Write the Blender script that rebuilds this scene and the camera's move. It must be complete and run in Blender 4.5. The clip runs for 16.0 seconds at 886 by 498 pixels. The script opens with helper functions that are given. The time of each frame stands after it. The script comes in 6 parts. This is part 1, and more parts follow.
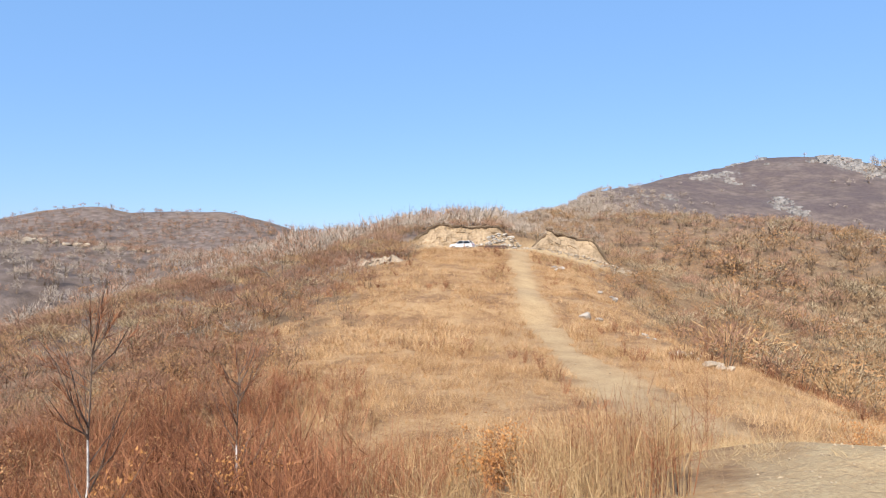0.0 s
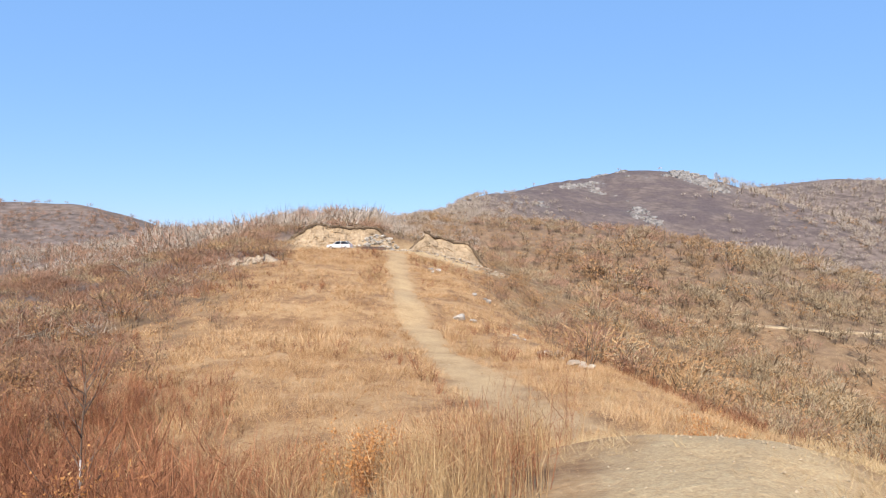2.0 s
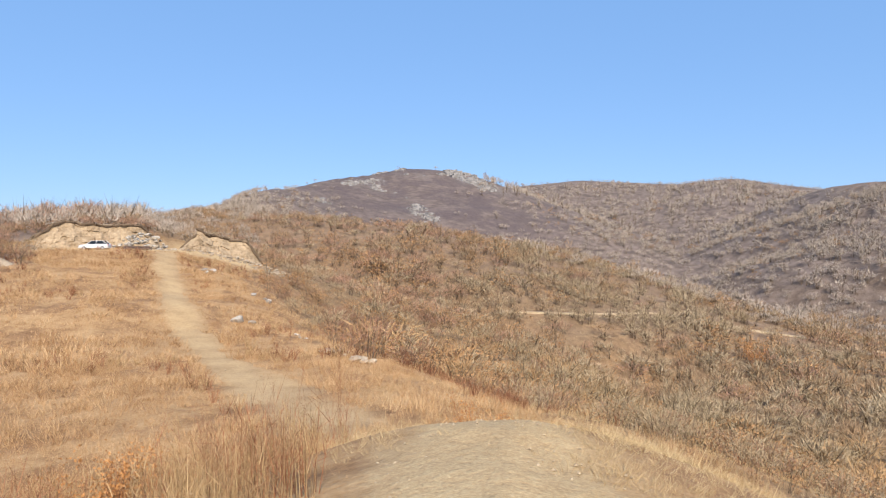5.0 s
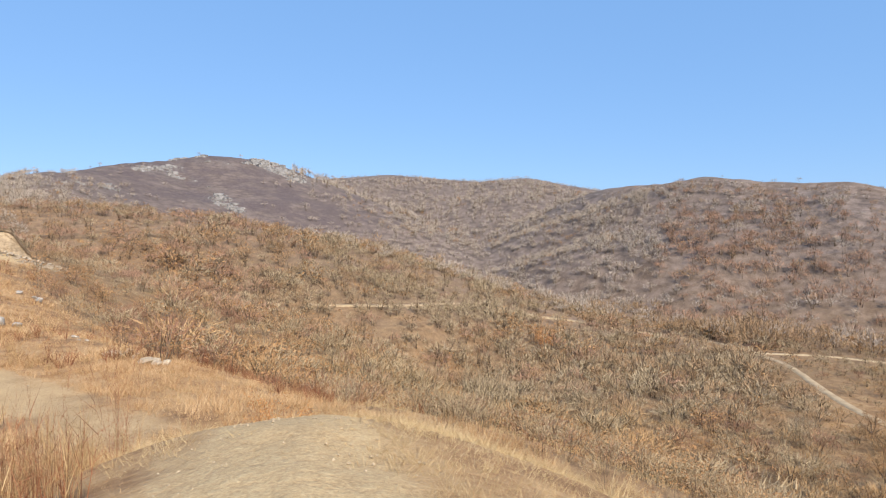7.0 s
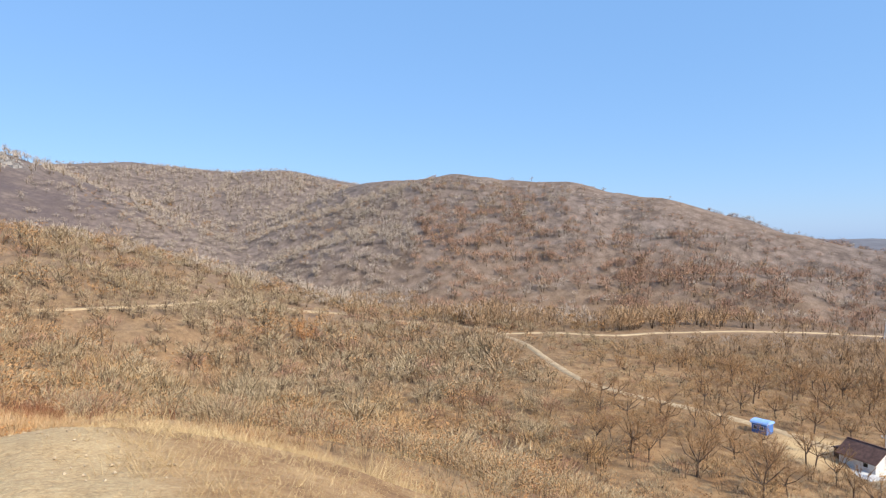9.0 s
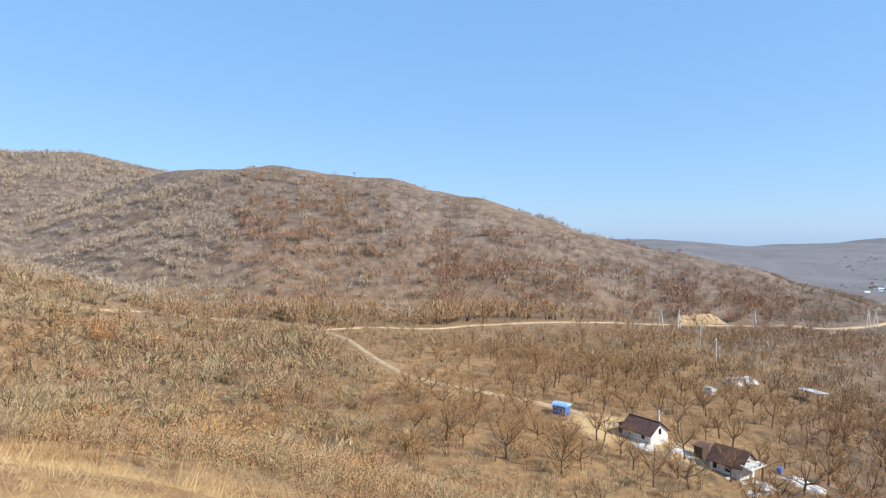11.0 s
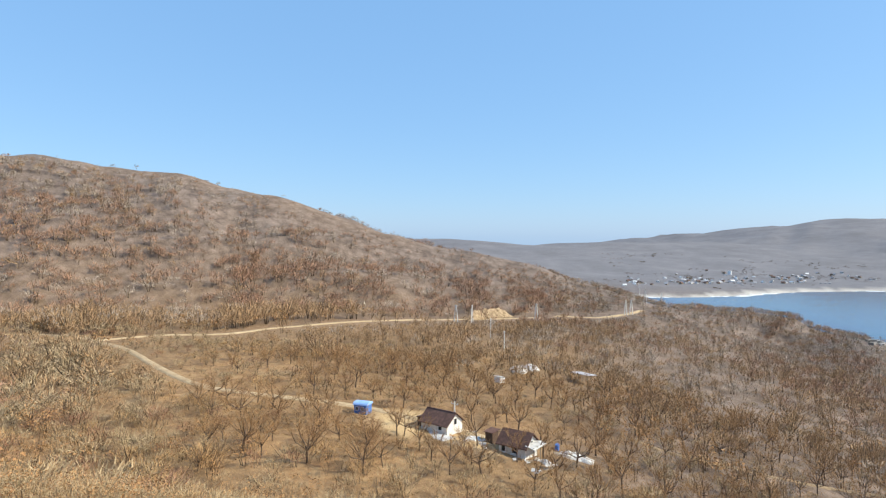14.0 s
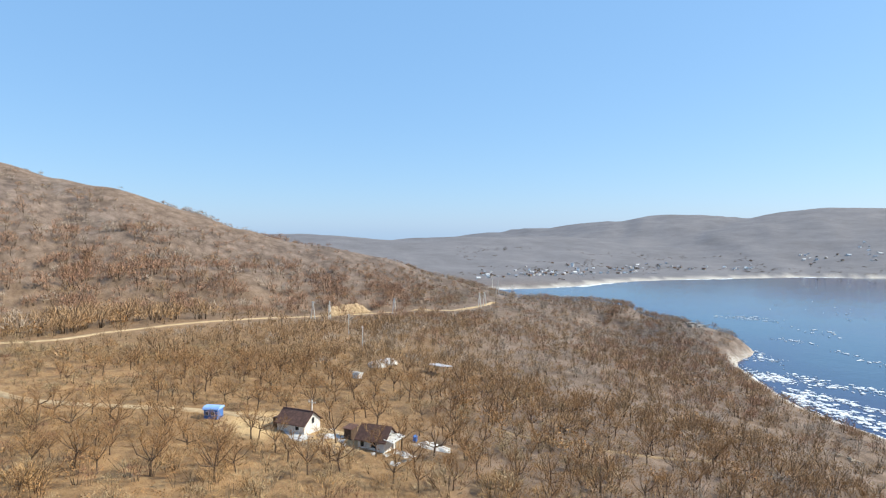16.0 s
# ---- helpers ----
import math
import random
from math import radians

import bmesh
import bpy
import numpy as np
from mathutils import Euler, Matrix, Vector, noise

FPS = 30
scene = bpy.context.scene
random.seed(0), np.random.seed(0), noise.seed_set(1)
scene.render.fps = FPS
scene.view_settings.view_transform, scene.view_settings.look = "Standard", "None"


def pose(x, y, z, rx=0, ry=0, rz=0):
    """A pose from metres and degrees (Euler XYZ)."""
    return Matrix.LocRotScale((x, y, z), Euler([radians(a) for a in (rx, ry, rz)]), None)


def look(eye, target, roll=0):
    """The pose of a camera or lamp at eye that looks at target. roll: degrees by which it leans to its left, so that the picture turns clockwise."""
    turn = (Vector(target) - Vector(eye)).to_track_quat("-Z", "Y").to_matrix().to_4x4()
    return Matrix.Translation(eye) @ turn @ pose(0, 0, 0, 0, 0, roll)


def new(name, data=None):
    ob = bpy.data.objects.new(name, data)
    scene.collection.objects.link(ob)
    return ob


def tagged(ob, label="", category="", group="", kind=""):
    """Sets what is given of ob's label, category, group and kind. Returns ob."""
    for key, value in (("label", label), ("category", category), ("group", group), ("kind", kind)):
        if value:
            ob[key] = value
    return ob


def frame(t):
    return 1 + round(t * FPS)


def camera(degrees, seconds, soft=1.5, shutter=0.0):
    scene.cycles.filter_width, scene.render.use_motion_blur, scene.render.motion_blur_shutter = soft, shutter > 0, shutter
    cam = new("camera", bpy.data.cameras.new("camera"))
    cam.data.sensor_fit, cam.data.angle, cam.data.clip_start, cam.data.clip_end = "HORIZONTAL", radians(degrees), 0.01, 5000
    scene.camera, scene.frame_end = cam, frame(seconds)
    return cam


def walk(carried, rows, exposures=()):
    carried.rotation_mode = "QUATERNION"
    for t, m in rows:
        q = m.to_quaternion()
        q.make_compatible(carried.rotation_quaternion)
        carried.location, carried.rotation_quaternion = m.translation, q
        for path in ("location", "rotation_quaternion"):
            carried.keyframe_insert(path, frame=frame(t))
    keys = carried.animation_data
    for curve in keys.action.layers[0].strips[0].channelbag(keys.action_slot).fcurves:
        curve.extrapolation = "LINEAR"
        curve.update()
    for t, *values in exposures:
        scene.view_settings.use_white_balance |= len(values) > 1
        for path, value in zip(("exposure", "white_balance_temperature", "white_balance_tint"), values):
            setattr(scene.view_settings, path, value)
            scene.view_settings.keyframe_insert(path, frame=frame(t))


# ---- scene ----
# camera: seconds, east, north, rise above the first eye, yaw, pitch, roll
EYE = 1.6
cam = camera(69.72, 16.0, soft=1.2)
ROWS = [
    (0.0, -0.000, 0.000, -0.000, 0.00, 0.83, -0.17),
    (0.5, 0.006, 0.011, 0.006, -3.27, 0.89, -0.58),
    (1.0, 0.023, 0.011, 0.011, -6.63, 0.74, -0.83),
    (1.5, 0.044, 0.014, 0.015, -8.09, 0.53, -0.26),
    (2.0, 0.084, 0.022, 0.014, -10.93, 1.07, -1.09),
    (2.5, 0.118, 0.035, 0.027, -12.78, 0.96, -0.71),
    (3.0, 0.163, 0.029, 0.033, -15.53, 1.28, -0.46),
    (3.2, 0.198, 0.023, 0.048, -16.72, 1.31, -0.25),
    (5.3, 0.299, -0.058, 0.089, -33.11, 0.79, -0.09),
    (5.5, 0.330, -0.073, 0.091, -35.04, 0.72, -0.30),
    (6.0, 0.378, -0.054, 0.086, -39.19, 0.51, -0.25),
    (6.5, 0.412, -0.054, 0.084, -43.55, 0.31, -0.24),
    (7.0, 0.429, -0.068, 0.084, -47.25, 0.21, 0.13),
    (7.5, 0.442, -0.105, 0.090, -50.53, 0.28, 0.07),
    (8.0, 0.455, -0.167, 0.090, -54.40, -0.01, 0.17),
    (8.5, 0.386, -0.185, 0.047, -62.03, 0.07, 0.43),
    (9.0, 0.325, -0.201, 0.019, -68.53, -0.57, 0.82),
    (9.5, 0.287, -0.195, 0.016, -74.67, -1.22, -0.13),
    (9.7, 0.300, -0.182, 0.026, -76.41, -1.29, -0.35),
    (11.8, 0.368, -0.147, 0.098, -89.26, -1.09, -0.67),
    (12.0, 0.378, -0.143, 0.109, -90.69, -1.11, -0.98),
    (12.5, 0.392, -0.145, 0.122, -94.14, -0.89, -0.46),
    (13.0, 0.394, -0.168, 0.137, -96.97, -0.83, -0.33),
    (13.5, 0.391, -0.207, 0.164, -99.40, -1.04, -0.35),
    (14.0, 0.385, -0.217, 0.184, -102.22, -1.08, -0.21),
    (14.5, 0.376, -0.229, 0.205, -105.35, -1.32, -0.19),
    (15.0, 0.375, -0.240, 0.221, -108.51, -1.23, -0.13),
    (15.5, 0.385, -0.262, 0.228, -111.89, -1.42, -0.13),
    (16.0, 0.388, -0.278, 0.231, -114.98, -1.51, -0.09),
]
walk(cam, [(t, pose(x, y, EYE + z, 90 + pitch, roll, yaw)) for t, x, y, z, yaw, pitch, roll in ROWS],
     [(0.0, 0.45, 6360, 12.0), (2.5, 0.43, 6280, 13), (5.5, 0.34, 6430, 12.0), (7.5, 0.37, 6400, 10.5), (9.5, 0.45, 6420, 10), (12.0, 0.48, 6620, 4.5), (16.0, 0.48, 6740, 4.8)])

# ---- light ----
SUN_AZ, SUN_EL = 198.0, 38.0      # compass degrees clockwise from +y
world = bpy.data.worlds.new("sky")
scene.world = world
world.use_nodes = True
wn = world.node_tree
wn.nodes.clear()
sky = wn.nodes.new("ShaderNodeTexSky")
sky.sky_type = 'NISHITA'
sky.sun_disc = False
sky.sun_elevation = radians(SUN_EL)
sky.sun_rotation = radians(SUN_AZ)
sky.altitude = 0.0
sky.air_density, sky.dust_density, sky.ozone_density = 1.0, 0.4, 2.0
bg = wn.nodes.new("ShaderNodeBackground")
bg.inputs["Strength"].default_value = 0.044
veil = wn.nodes.new("ShaderNodeBackground")      # the even blue of a thin winter haze
veil.inputs["Color"].default_value = (0.119, 0.253, 0.490, 1)
both = wn.nodes.new("ShaderNodeAddShader")
wo = wn.nodes.new("ShaderNodeOutputWorld")
wn.links.new(sky.outputs[0], bg.inputs[0])
wn.links.new(bg.outputs[0], both.inputs[0])
wn.links.new(veil.outputs[0], both.inputs[1])
wn.links.new(both.outputs[0], wo.inputs[0])
sun = new("sun", bpy.data.lights.new("sun", 'SUN'))
sun.data.energy, sun.data.angle, sun.data.color = 5.0, radians(0.6), (1.0, 0.90, 0.76)
sa, se = radians(SUN_AZ), radians(SUN_EL)
sun.matrix_world = look((0, 0, 200), (-200 * math.sin(sa) * math.cos(se), -200 * math.cos(sa) * math.cos(se), 200 - 200 * math.sin(se)))


# ---- materials ----
def mat(name, rough=0.9, metal=0.0):
    m = bpy.data.materials.new(name)
    m.use_nodes = True
    b = m.node_tree.nodes["Principled BSDF"]
    b.inputs["Roughness"].default_value = rough
    b.inputs["Metallic"].default_value = metal
    b.inputs["Specular IOR Level"].default_value = 0.25
    return m, m.node_tree, b


def nd(nt, kind, **kw):
    n = nt.nodes.new(kind)
    for k, v in kw.items():
        n.inputs[k].default_value = v
    return n


def coords(nt):
    return nt.nodes.new("ShaderNodeTexCoord").outputs["Object"]


def noise_tex(nt, vec, scale, detail=4.0, rough=0.6):
    n = nd(nt, "ShaderNodeTexNoise", Scale=scale, Detail=detail, Roughness=rough)
    nt.links.new(vec, n.inputs["Vector"])
    return n.outputs["Fac"]


def ramp(nt, fac, stops):
    r = nt.nodes.new("ShaderNodeValToRGB")
    els = r.color_ramp.elements
    while len(els) < len(stops):
        els.new(0.5)
    for e, (pos, col) in zip(els, stops):
        e.position, e.color = pos, (*col, 1) if len(col) == 3 else col
    nt.links.new(fac, r.inputs[0])
    return r.outputs[0]


def mix(nt, fac, a, b, mode='MIX'):
    m = nt.nodes.new("ShaderNodeMix")
    m.data_type, m.blend_type = 'RGBA', mode
    for sock, v in ((m.inputs[0], fac), (m.inputs[6], a), (m.inputs[7], b)):
        if isinstance(v, bpy.types.NodeSocket):
            nt.links.new(v, sock)
        elif isinstance(v, (int, float)):
            sock.default_value = v
        else:
            sock.default_value = (*v, 1)
    return m.outputs[2]


def calc(nt, op, a, b=0.0):
    m = nt.nodes.new("ShaderNodeMath")
    m.operation = op
    for sock, v in ((m.inputs[0], a), (m.inputs[1], b)):
        if isinstance(v, bpy.types.NodeSocket):
            nt.links.new(v, sock)
        else:
            sock.default_value = v
    return m.outputs[0]


def bump(nt, b, height, strength, dist):
    n = nd(nt, "ShaderNodeBump", Strength=strength, Distance=dist)
    nt.links.new(height, n.inputs["Height"])
    nt.links.new(n.outputs[0], b.inputs["Normal"])


def surface(name, dark, light, scale, rough=0.9, metal=0.0, fine=8.0, relief=0.0, spread=0.12):
    """A two-scale mottled surface with fine relief; pieces vary by object."""
    m, nt, b = mat(name, rough, metal)
    v = coords(nt)
    big = noise_tex(nt, v, scale, 5)
    small = noise_tex(nt, v, scale * fine, 3)
    f = calc(nt, 'ADD', calc(nt, 'MULTIPLY', big, 0.6), calc(nt, 'MULTIPLY', small, 0.4))
    col = ramp(nt, f, [(0.36, dark), (0.64, light)])
    rnd = nt.nodes.new("ShaderNodeObjectInfo").outputs["Random"]
    tone = calc(nt, 'ADD', 1 - spread, calc(nt, 'MULTIPLY', rnd, 2 * spread))
    hs = nd(nt, "ShaderNodeHueSaturation")
    nt.links.new(tone, hs.inputs["Value"])
    nt.links.new(col, hs.inputs["Color"])
    nt.links.new(hs.outputs[0], b.inputs["Base Color"])
    if relief:
        bump(nt, b, f, 0.6, relief)
    return m


def earthy(stops, k=(0.81, 0.772, 0.66)):
    """The same stops, a little deeper."""
    return [(p, tuple(a * b for a, b in zip(c, k))) for p, c in stops]


def foliage(name, stops, patch_scale=0.02, rough=0.85, k=(0.81, 0.772, 0.66), single=0.34):
    """Twigs, blades or leaves: a colour per piece, shifted by clumps and broad patches."""
    m, nt, b = mat(name, rough)
    geo = nt.nodes.new("ShaderNodeNewGeometry")
    n = noise_tex(nt, geo.outputs["Position"], patch_scale, 3)
    clump = noise_tex(nt, geo.outputs["Position"], 0.26, 2)
    f = calc(nt, 'ADD', calc(nt, 'MULTIPLY', geo.outputs["Random Per Island"], single), calc(nt, 'ADD', calc(nt, 'MULTIPLY', clump, 0.89 - single), calc(nt, 'MULTIPLY', n, 0.25)))
    nt.links.new(ramp(nt, f, earthy(stops, k)), b.inputs["Base Color"])
    b.inputs["Specular IOR Level"].default_value = 0.1
    return m


# ---- landforms ----
def P(az, d, z):
    """A place by compass bearing (degrees clockwise from +y), distance and height."""
    a = radians(az)
    return (d * math.sin(a), d * math.cos(a), z)


def smax(a, b, k):
    h = np.maximum(k - np.abs(a - b), 0) / k
    return np.maximum(a, b) + h * h * k * 0.25


def ridge(x, y, pts, width, left, right, soft=6.0, crown=0.02, reach=1e9):
    """Height of a ridge along a line: nearly level to 'width' from its line, then falling at the slope of that side; past 'reach' it falls away steeply."""
    out = np.full(x.shape, -1e9)
    for (x0, y0, z0), (x1, y1, z1) in zip(pts, pts[1:]):
        dx, dy = x1 - x0, y1 - y0
        t = np.clip(((x - x0) * dx + (y - y0) * dy) / (dx * dx + dy * dy), 0, 1)
        ex, ey = x - x0 - t * dx, y - y0 - t * dy
        d = np.hypot(ex, ey)
        off = (dx * ey - dy * ex) / math.hypot(dx, dy)
        side = 0.5 + 0.5 * np.clip(off / (0.5 * d + 4), -1, 1)
        s = side * left + (1 - side) * right
        h = z0 + t * (z1 - z0) - crown * d - s * soft * (np.logaddexp(0, (d - width) / soft) - np.logaddexp(0, -width / soft))
        out = np.maximum(out, h - 0.5 * np.maximum(d - reach, 0))
    return out


def vnoise(x, y, scale, seed=0):
    """Smooth value noise on a lattice, -1 to 1."""
    u, v = x / scale, y / scale
    i, j = np.floor(u).astype(np.int64), np.floor(v).astype(np.int64)
    fu, fv = u - i, v - j
    fu, fv = fu * fu * (3 - 2 * fu), fv * fv * (3 - 2 * fv)

    def h(a, b):
        n = (a * 374761393 + b * 668265263 + seed * 974634777) & 0x7fffffff
        n = ((n ^ (n >> 13)) * 1274126177) & 0x7fffffff
        return ((n ^ (n >> 16)) & 0xffff) / 32767.5 - 1
    return (h(i, j) * (1 - fu) + h(i + 1, j) * fu) * (1 - fv) + (h(i, j + 1) * (1 - fu) + h(i + 1, j + 1) * fu) * fv


SEA = -73.0
MOUND = [P(215, 40, -1.5), P(215, 14, 0.3), (0, 0, 0), P(38, 8.3, -0.54), P(32, 15, -3.4), P(22, 24, -5.5)]
SPUR = [P(22, 24, -5.4), (4, 34, -5.4), (2, 48, -5.0), (1, 62, -4.3), (0, 80, -1.3), (1, 95, 0.8), (3, 104, 2.2), (4, 110, 3.1), (5, 118, 3.3)]
SHOULDER = [P(22, 24, -5.3), P(24, 36, -5.4), P(23, 44, -5.4), P(20.5, 51, -5.7), P(14.5, 66, -5.2), P(11, 92, -0.6)]
QUARRY_HILL = [(6, 136, 8.0), (6, 150, 9), (12, 190, 11), (24, 220, 14), (40, 250, 18), (66, 300, 25)]
QUARRY_WEST = [(4, 166, 8), (-16, 192, 7.5), (-36, 207, 7), (-58, 233, 4), (-90, 260, 0)]
EAST_SPUR = [P(9, 235, 15), P(17, 235, 16), P(25.7, 240, 13.5), P(35.8, 250, 6), P(45.7, 255, -6), P(53, 255, -19)]
PEAK = [(66, 300, 25), P(15.7, 480, 53), P(20.3, 560, 71.5), P(24.2, 620, 84), P(26.7, 640, 92.5), P(28.7, 645, 93), P(31.0, 650, 91.5), P(32.4, 655, 85), P(34.2, 665, 74), P(36, 700, 72), P(38, 860, 90)]
PEAK_RIB = [P(28, 630, 82), P(27, 560, 52), P(28.5, 500, 32), P(31, 450, 12)]
NORTH_EAST = [P(30, 950, 80), P(34.3, 900, 98), P(38.4, 920, 107), P(42.4, 940, 114), P(46.4, 930, 108), P(51, 920, 102), P(54.4, 900, 104), P(57.1, 880, 93), P(59.3, 860, 76), P(63, 840, 60)]
HUMP = [P(57, 760, 52), P(60, 680, 58), P(62, 620, 61), P(64.1, 570, 58), P(66.8, 540, 56), P(69.5, 520, 58), P(72, 510, 55), P(73.5, 505, 50.5), P(79.5, 490, 47), P(82.4, 480, 38.2), P(87, 460, 30.3), P(89.3, 450, 22.3), P(93.2, 440, 12.4), P(97.2, 435, 4.5), P(99.1, 430, 0), P(104, 430, -6), P(109, 430, -15), P(113.7, 425, -26), P(118.6, 420, -39)]
WEST_RIDGE = [P(-60, 640, 25), P(-45, 620, 28), P(-34.9, 600, 31), P(-31, 590, 40), P(-28.6, 580, 43), P(-26, 575, 38.5), P(-19.5, 560, 40.5), P(-17.5, 555, 35.5), P(-14.7, 540, 23), P(-12, 520, 13), P(-6, 500, 4)]
WEST_SPUR = [P(-60, 270, 18), P(-45, 260, 12), P(-35, 260, 8), P(-28, 250, 4.5), P(-22, 230, 0), P(-15, 210, -3)]
FAR_RIDGE = [P(85, 1800, 30), P(92, 1750, 17), P(99, 1700, -1), P(104, 1650, -4), P(108.7, 1600, -15), P(111.2, 1600, -20), P(114.7, 1700, -10), P(120, 1750, -10.5), P(124, 1850, -8)]
BAY_HILLS = [P(119, 2500, -55), P(120.8, 2500, -20), P(122.9, 2500, 15), P(128.3, 2500, 40), P(132, 2500, 53), P(135.2, 2500, 70), P(140.2, 2500, 57), P(146.7, 2500, 88), P(149.8, 2500, 83), P(158, 2500, 100), P(172, 2500, 85), P(190, 2700, 60)]
TOWN_FLAT = [P(112, 1050, -66), P(119, 1000, -69), P(126, 1130, -69.5), P(131.6, 1200, -70), P(141, 1350, -70), P(150, 1500, -70), P(170, 1600, -70)]
CAPE = [P(117, 390, -41), P(123.9, 465, -46), P(127.8, 485, -48.5), P(131.7, 478, -57), P(134.2, 462, -59), P(136.3, 446, -58.5)]
SCARP = [P(136.0, 446, -60), P(135.9, 390, -62), P(137.2, 330, -61), P(139.5, 275, -60)]


def land(x, y):
    """Height of the ground at plan places x, y."""
    x, y = np.asarray(x, float), np.asarray(y, float)
    v = -0.537 * (x - 99.6) - 0.844 * (y + 36)
    a = 0.844 * (x - 99.6) - 0.537 * (y + 36)
    z = -27.5 - 0.022 * x + 0.045 * np.minimum(y, 700)
    z -= 0.205 * 14 * np.logaddexp(0, v / 14) + 0.10 * 20 * np.logaddexp(0, (a - 330) / 20)
    z = np.maximum(z, -110)
    z += vnoise(x, y, 90, 1) * 1.6 + vnoise(x, y, 37, 2) * 0.7
    z = smax(z, ridge(x, y, TOWN_FLAT, 130, 0.08, 0.10, 30, 0.0), 4)
    for pts, w, sl, sr, k, rough in ((BAY_HILLS, 40, 0.10, 0.128, 20, 7), (FAR_RIDGE, 30, 0.08, 0.085, 12, 2), (NORTH_EAST, 16, 0.2, 0.27, 8, 3),
                                     (WEST_RIDGE, 7, 0.32, 0.30, 6, 2), (PEAK, 7, 0.40, 0.38, 6, 3), (PEAK_RIB, 8, 0.5, 0.5, 6, 2), (HUMP, 5, 0.36, 0.45, 8, 2.5),
                                     (WEST_SPUR, 8, 0.17, 0.17, 5, 1), (CAPE, 10, 0.4, 0.16, 6, 1), (SCARP, 5, 0.55, 0.12, 5, 1)):
        r = ridge(x, y, pts, w, sl, sr, 8 if w < 30 else 30, 0.02, 100 if pts is WEST_SPUR else 30 if pts is CAPE else 1e9)
        d = np.clip((max(q[2] for q in pts) - r) / 60, 0, 1)
        r = r + d * rough * (vnoise(x, y, 70, 5) + 0.5 * vnoise(x, y, 30, 6))
        if pts is HUMP:      # gullies and ribs down the wooded flank
            r = r + 6.0 * step(8, 60, line_distance(x, y, [q[:2] for q in HUMP])) * (1 - 2 * np.abs(vnoise(x + 0.4 * y, y * 0.6, 52, 12)))
        z = smax(z, r, k)
    for pts, w, sl, sr, k, far in ((EAST_SPUR, 12, 0.40, 0.30, 8, 110), (QUARRY_WEST, 8, 0.19, 0.19, 3, 50), (QUARRY_HILL, 10, 0.24, 0.34, 3, 90)):
        z = smax(z, ridge(x, y, pts, w, sl, sr, 7, 0.02, far) + 0.5 * vnoise(x, y, 23, 7), k)
    z = smax(z, ridge(x, y, SPUR, 16, 0.26, 0.46, 4, 0.03) + 0.25 * vnoise(x, y, 11, 8), 3)
    z = smax(z, ridge(x, y, SHOULDER, 3, 0.2, 0.5, 2, 0.03), 2)
    near = ridge(x, y, MOUND, 1.5, 0.34, 0.50, 0.7, 0.03) + 0.05 * vnoise(x, y, 2.5, 9)
    z = smax(z, near, 1.5)
    # the levelled pad of the quarry, cut into the hill
    dx, dy = np.maximum(np.abs(x - 12) - 18, 0), np.maximum(y - 0.06 * x - 117.5, 0)
    z = np.where(y > 92, np.minimum(z, 3.2 + 0.9 * np.hypot(dx, dy)), z)
    return z


# ---- mesh helpers ----
def mesh_of(name, verts, faces, material, smooth=False):
    """A mesh from arrays of corners and of equal-sided faces."""
    verts, faces = np.asarray(verts, np.float32), np.asarray(faces, np.int32)
    me = bpy.data.meshes.new(name)
    n, k = faces.shape
    me.vertices.add(len(verts))
    me.vertices.foreach_set("co", verts.ravel())
    me.loops.add(n * k)
    me.loops.foreach_set("vertex_index", faces.ravel())
    me.polygons.add(n)
    me.polygons.foreach_set("loop_start", np.arange(n, dtype=np.int32) * k)
    me.polygons.foreach_set("use_smooth", np.full(n, smooth))
    me.update(calc_edges=True)
    me.materials.append(material)
    return me


def line_distance(x, y, pts):
    best = np.full(np.shape(x), 1e9)
    for (x0, y0), (x1, y1) in zip(pts, pts[1:]):
        dx, dy = x1 - x0, y1 - y0
        t = np.clip(((x - x0) * dx + (y - y0) * dy) / (dx * dx + dy * dy), 0, 1)
        best = np.minimum(best, np.hypot(x - x0 - t * dx, y - y0 - t * dy))
    return best


def step(a, b, x):
    t = np.clip((x - a) / (b - a), 0, 1)
    return t * t * (3 - 2 * t)


# ---- ground cover plan ----
TRAIL = [(12.4, 104), (11.4, 94), (10.6, 82), (9.0, 65), (9.1, 51), (9.6, 40), (9.4, 31), (9.0, 25)]
LINK = [(9.0, 25), (8.6, 18), (7, 12), (5.5, 8.5)]
TRACK = [P(42, 0.2, 0)[:2], P(40, 4, 0)[:2], P(36, 10, 0)[:2], P(34, 16, 0)[:2]]


CRAGS = [([(262, 566), (287, 544), (304, 547), (320, 541), (334, 540), (329, 506), (331, 486)], 24), ([(225, 510), (234, 500), (237, 483), (236, 458), (232, 430), (231, 408)], 13), ([(120, 402), (137, 414), (158, 440)], 8), ([(180, 488), (205, 508), (240, 532)], 10)]


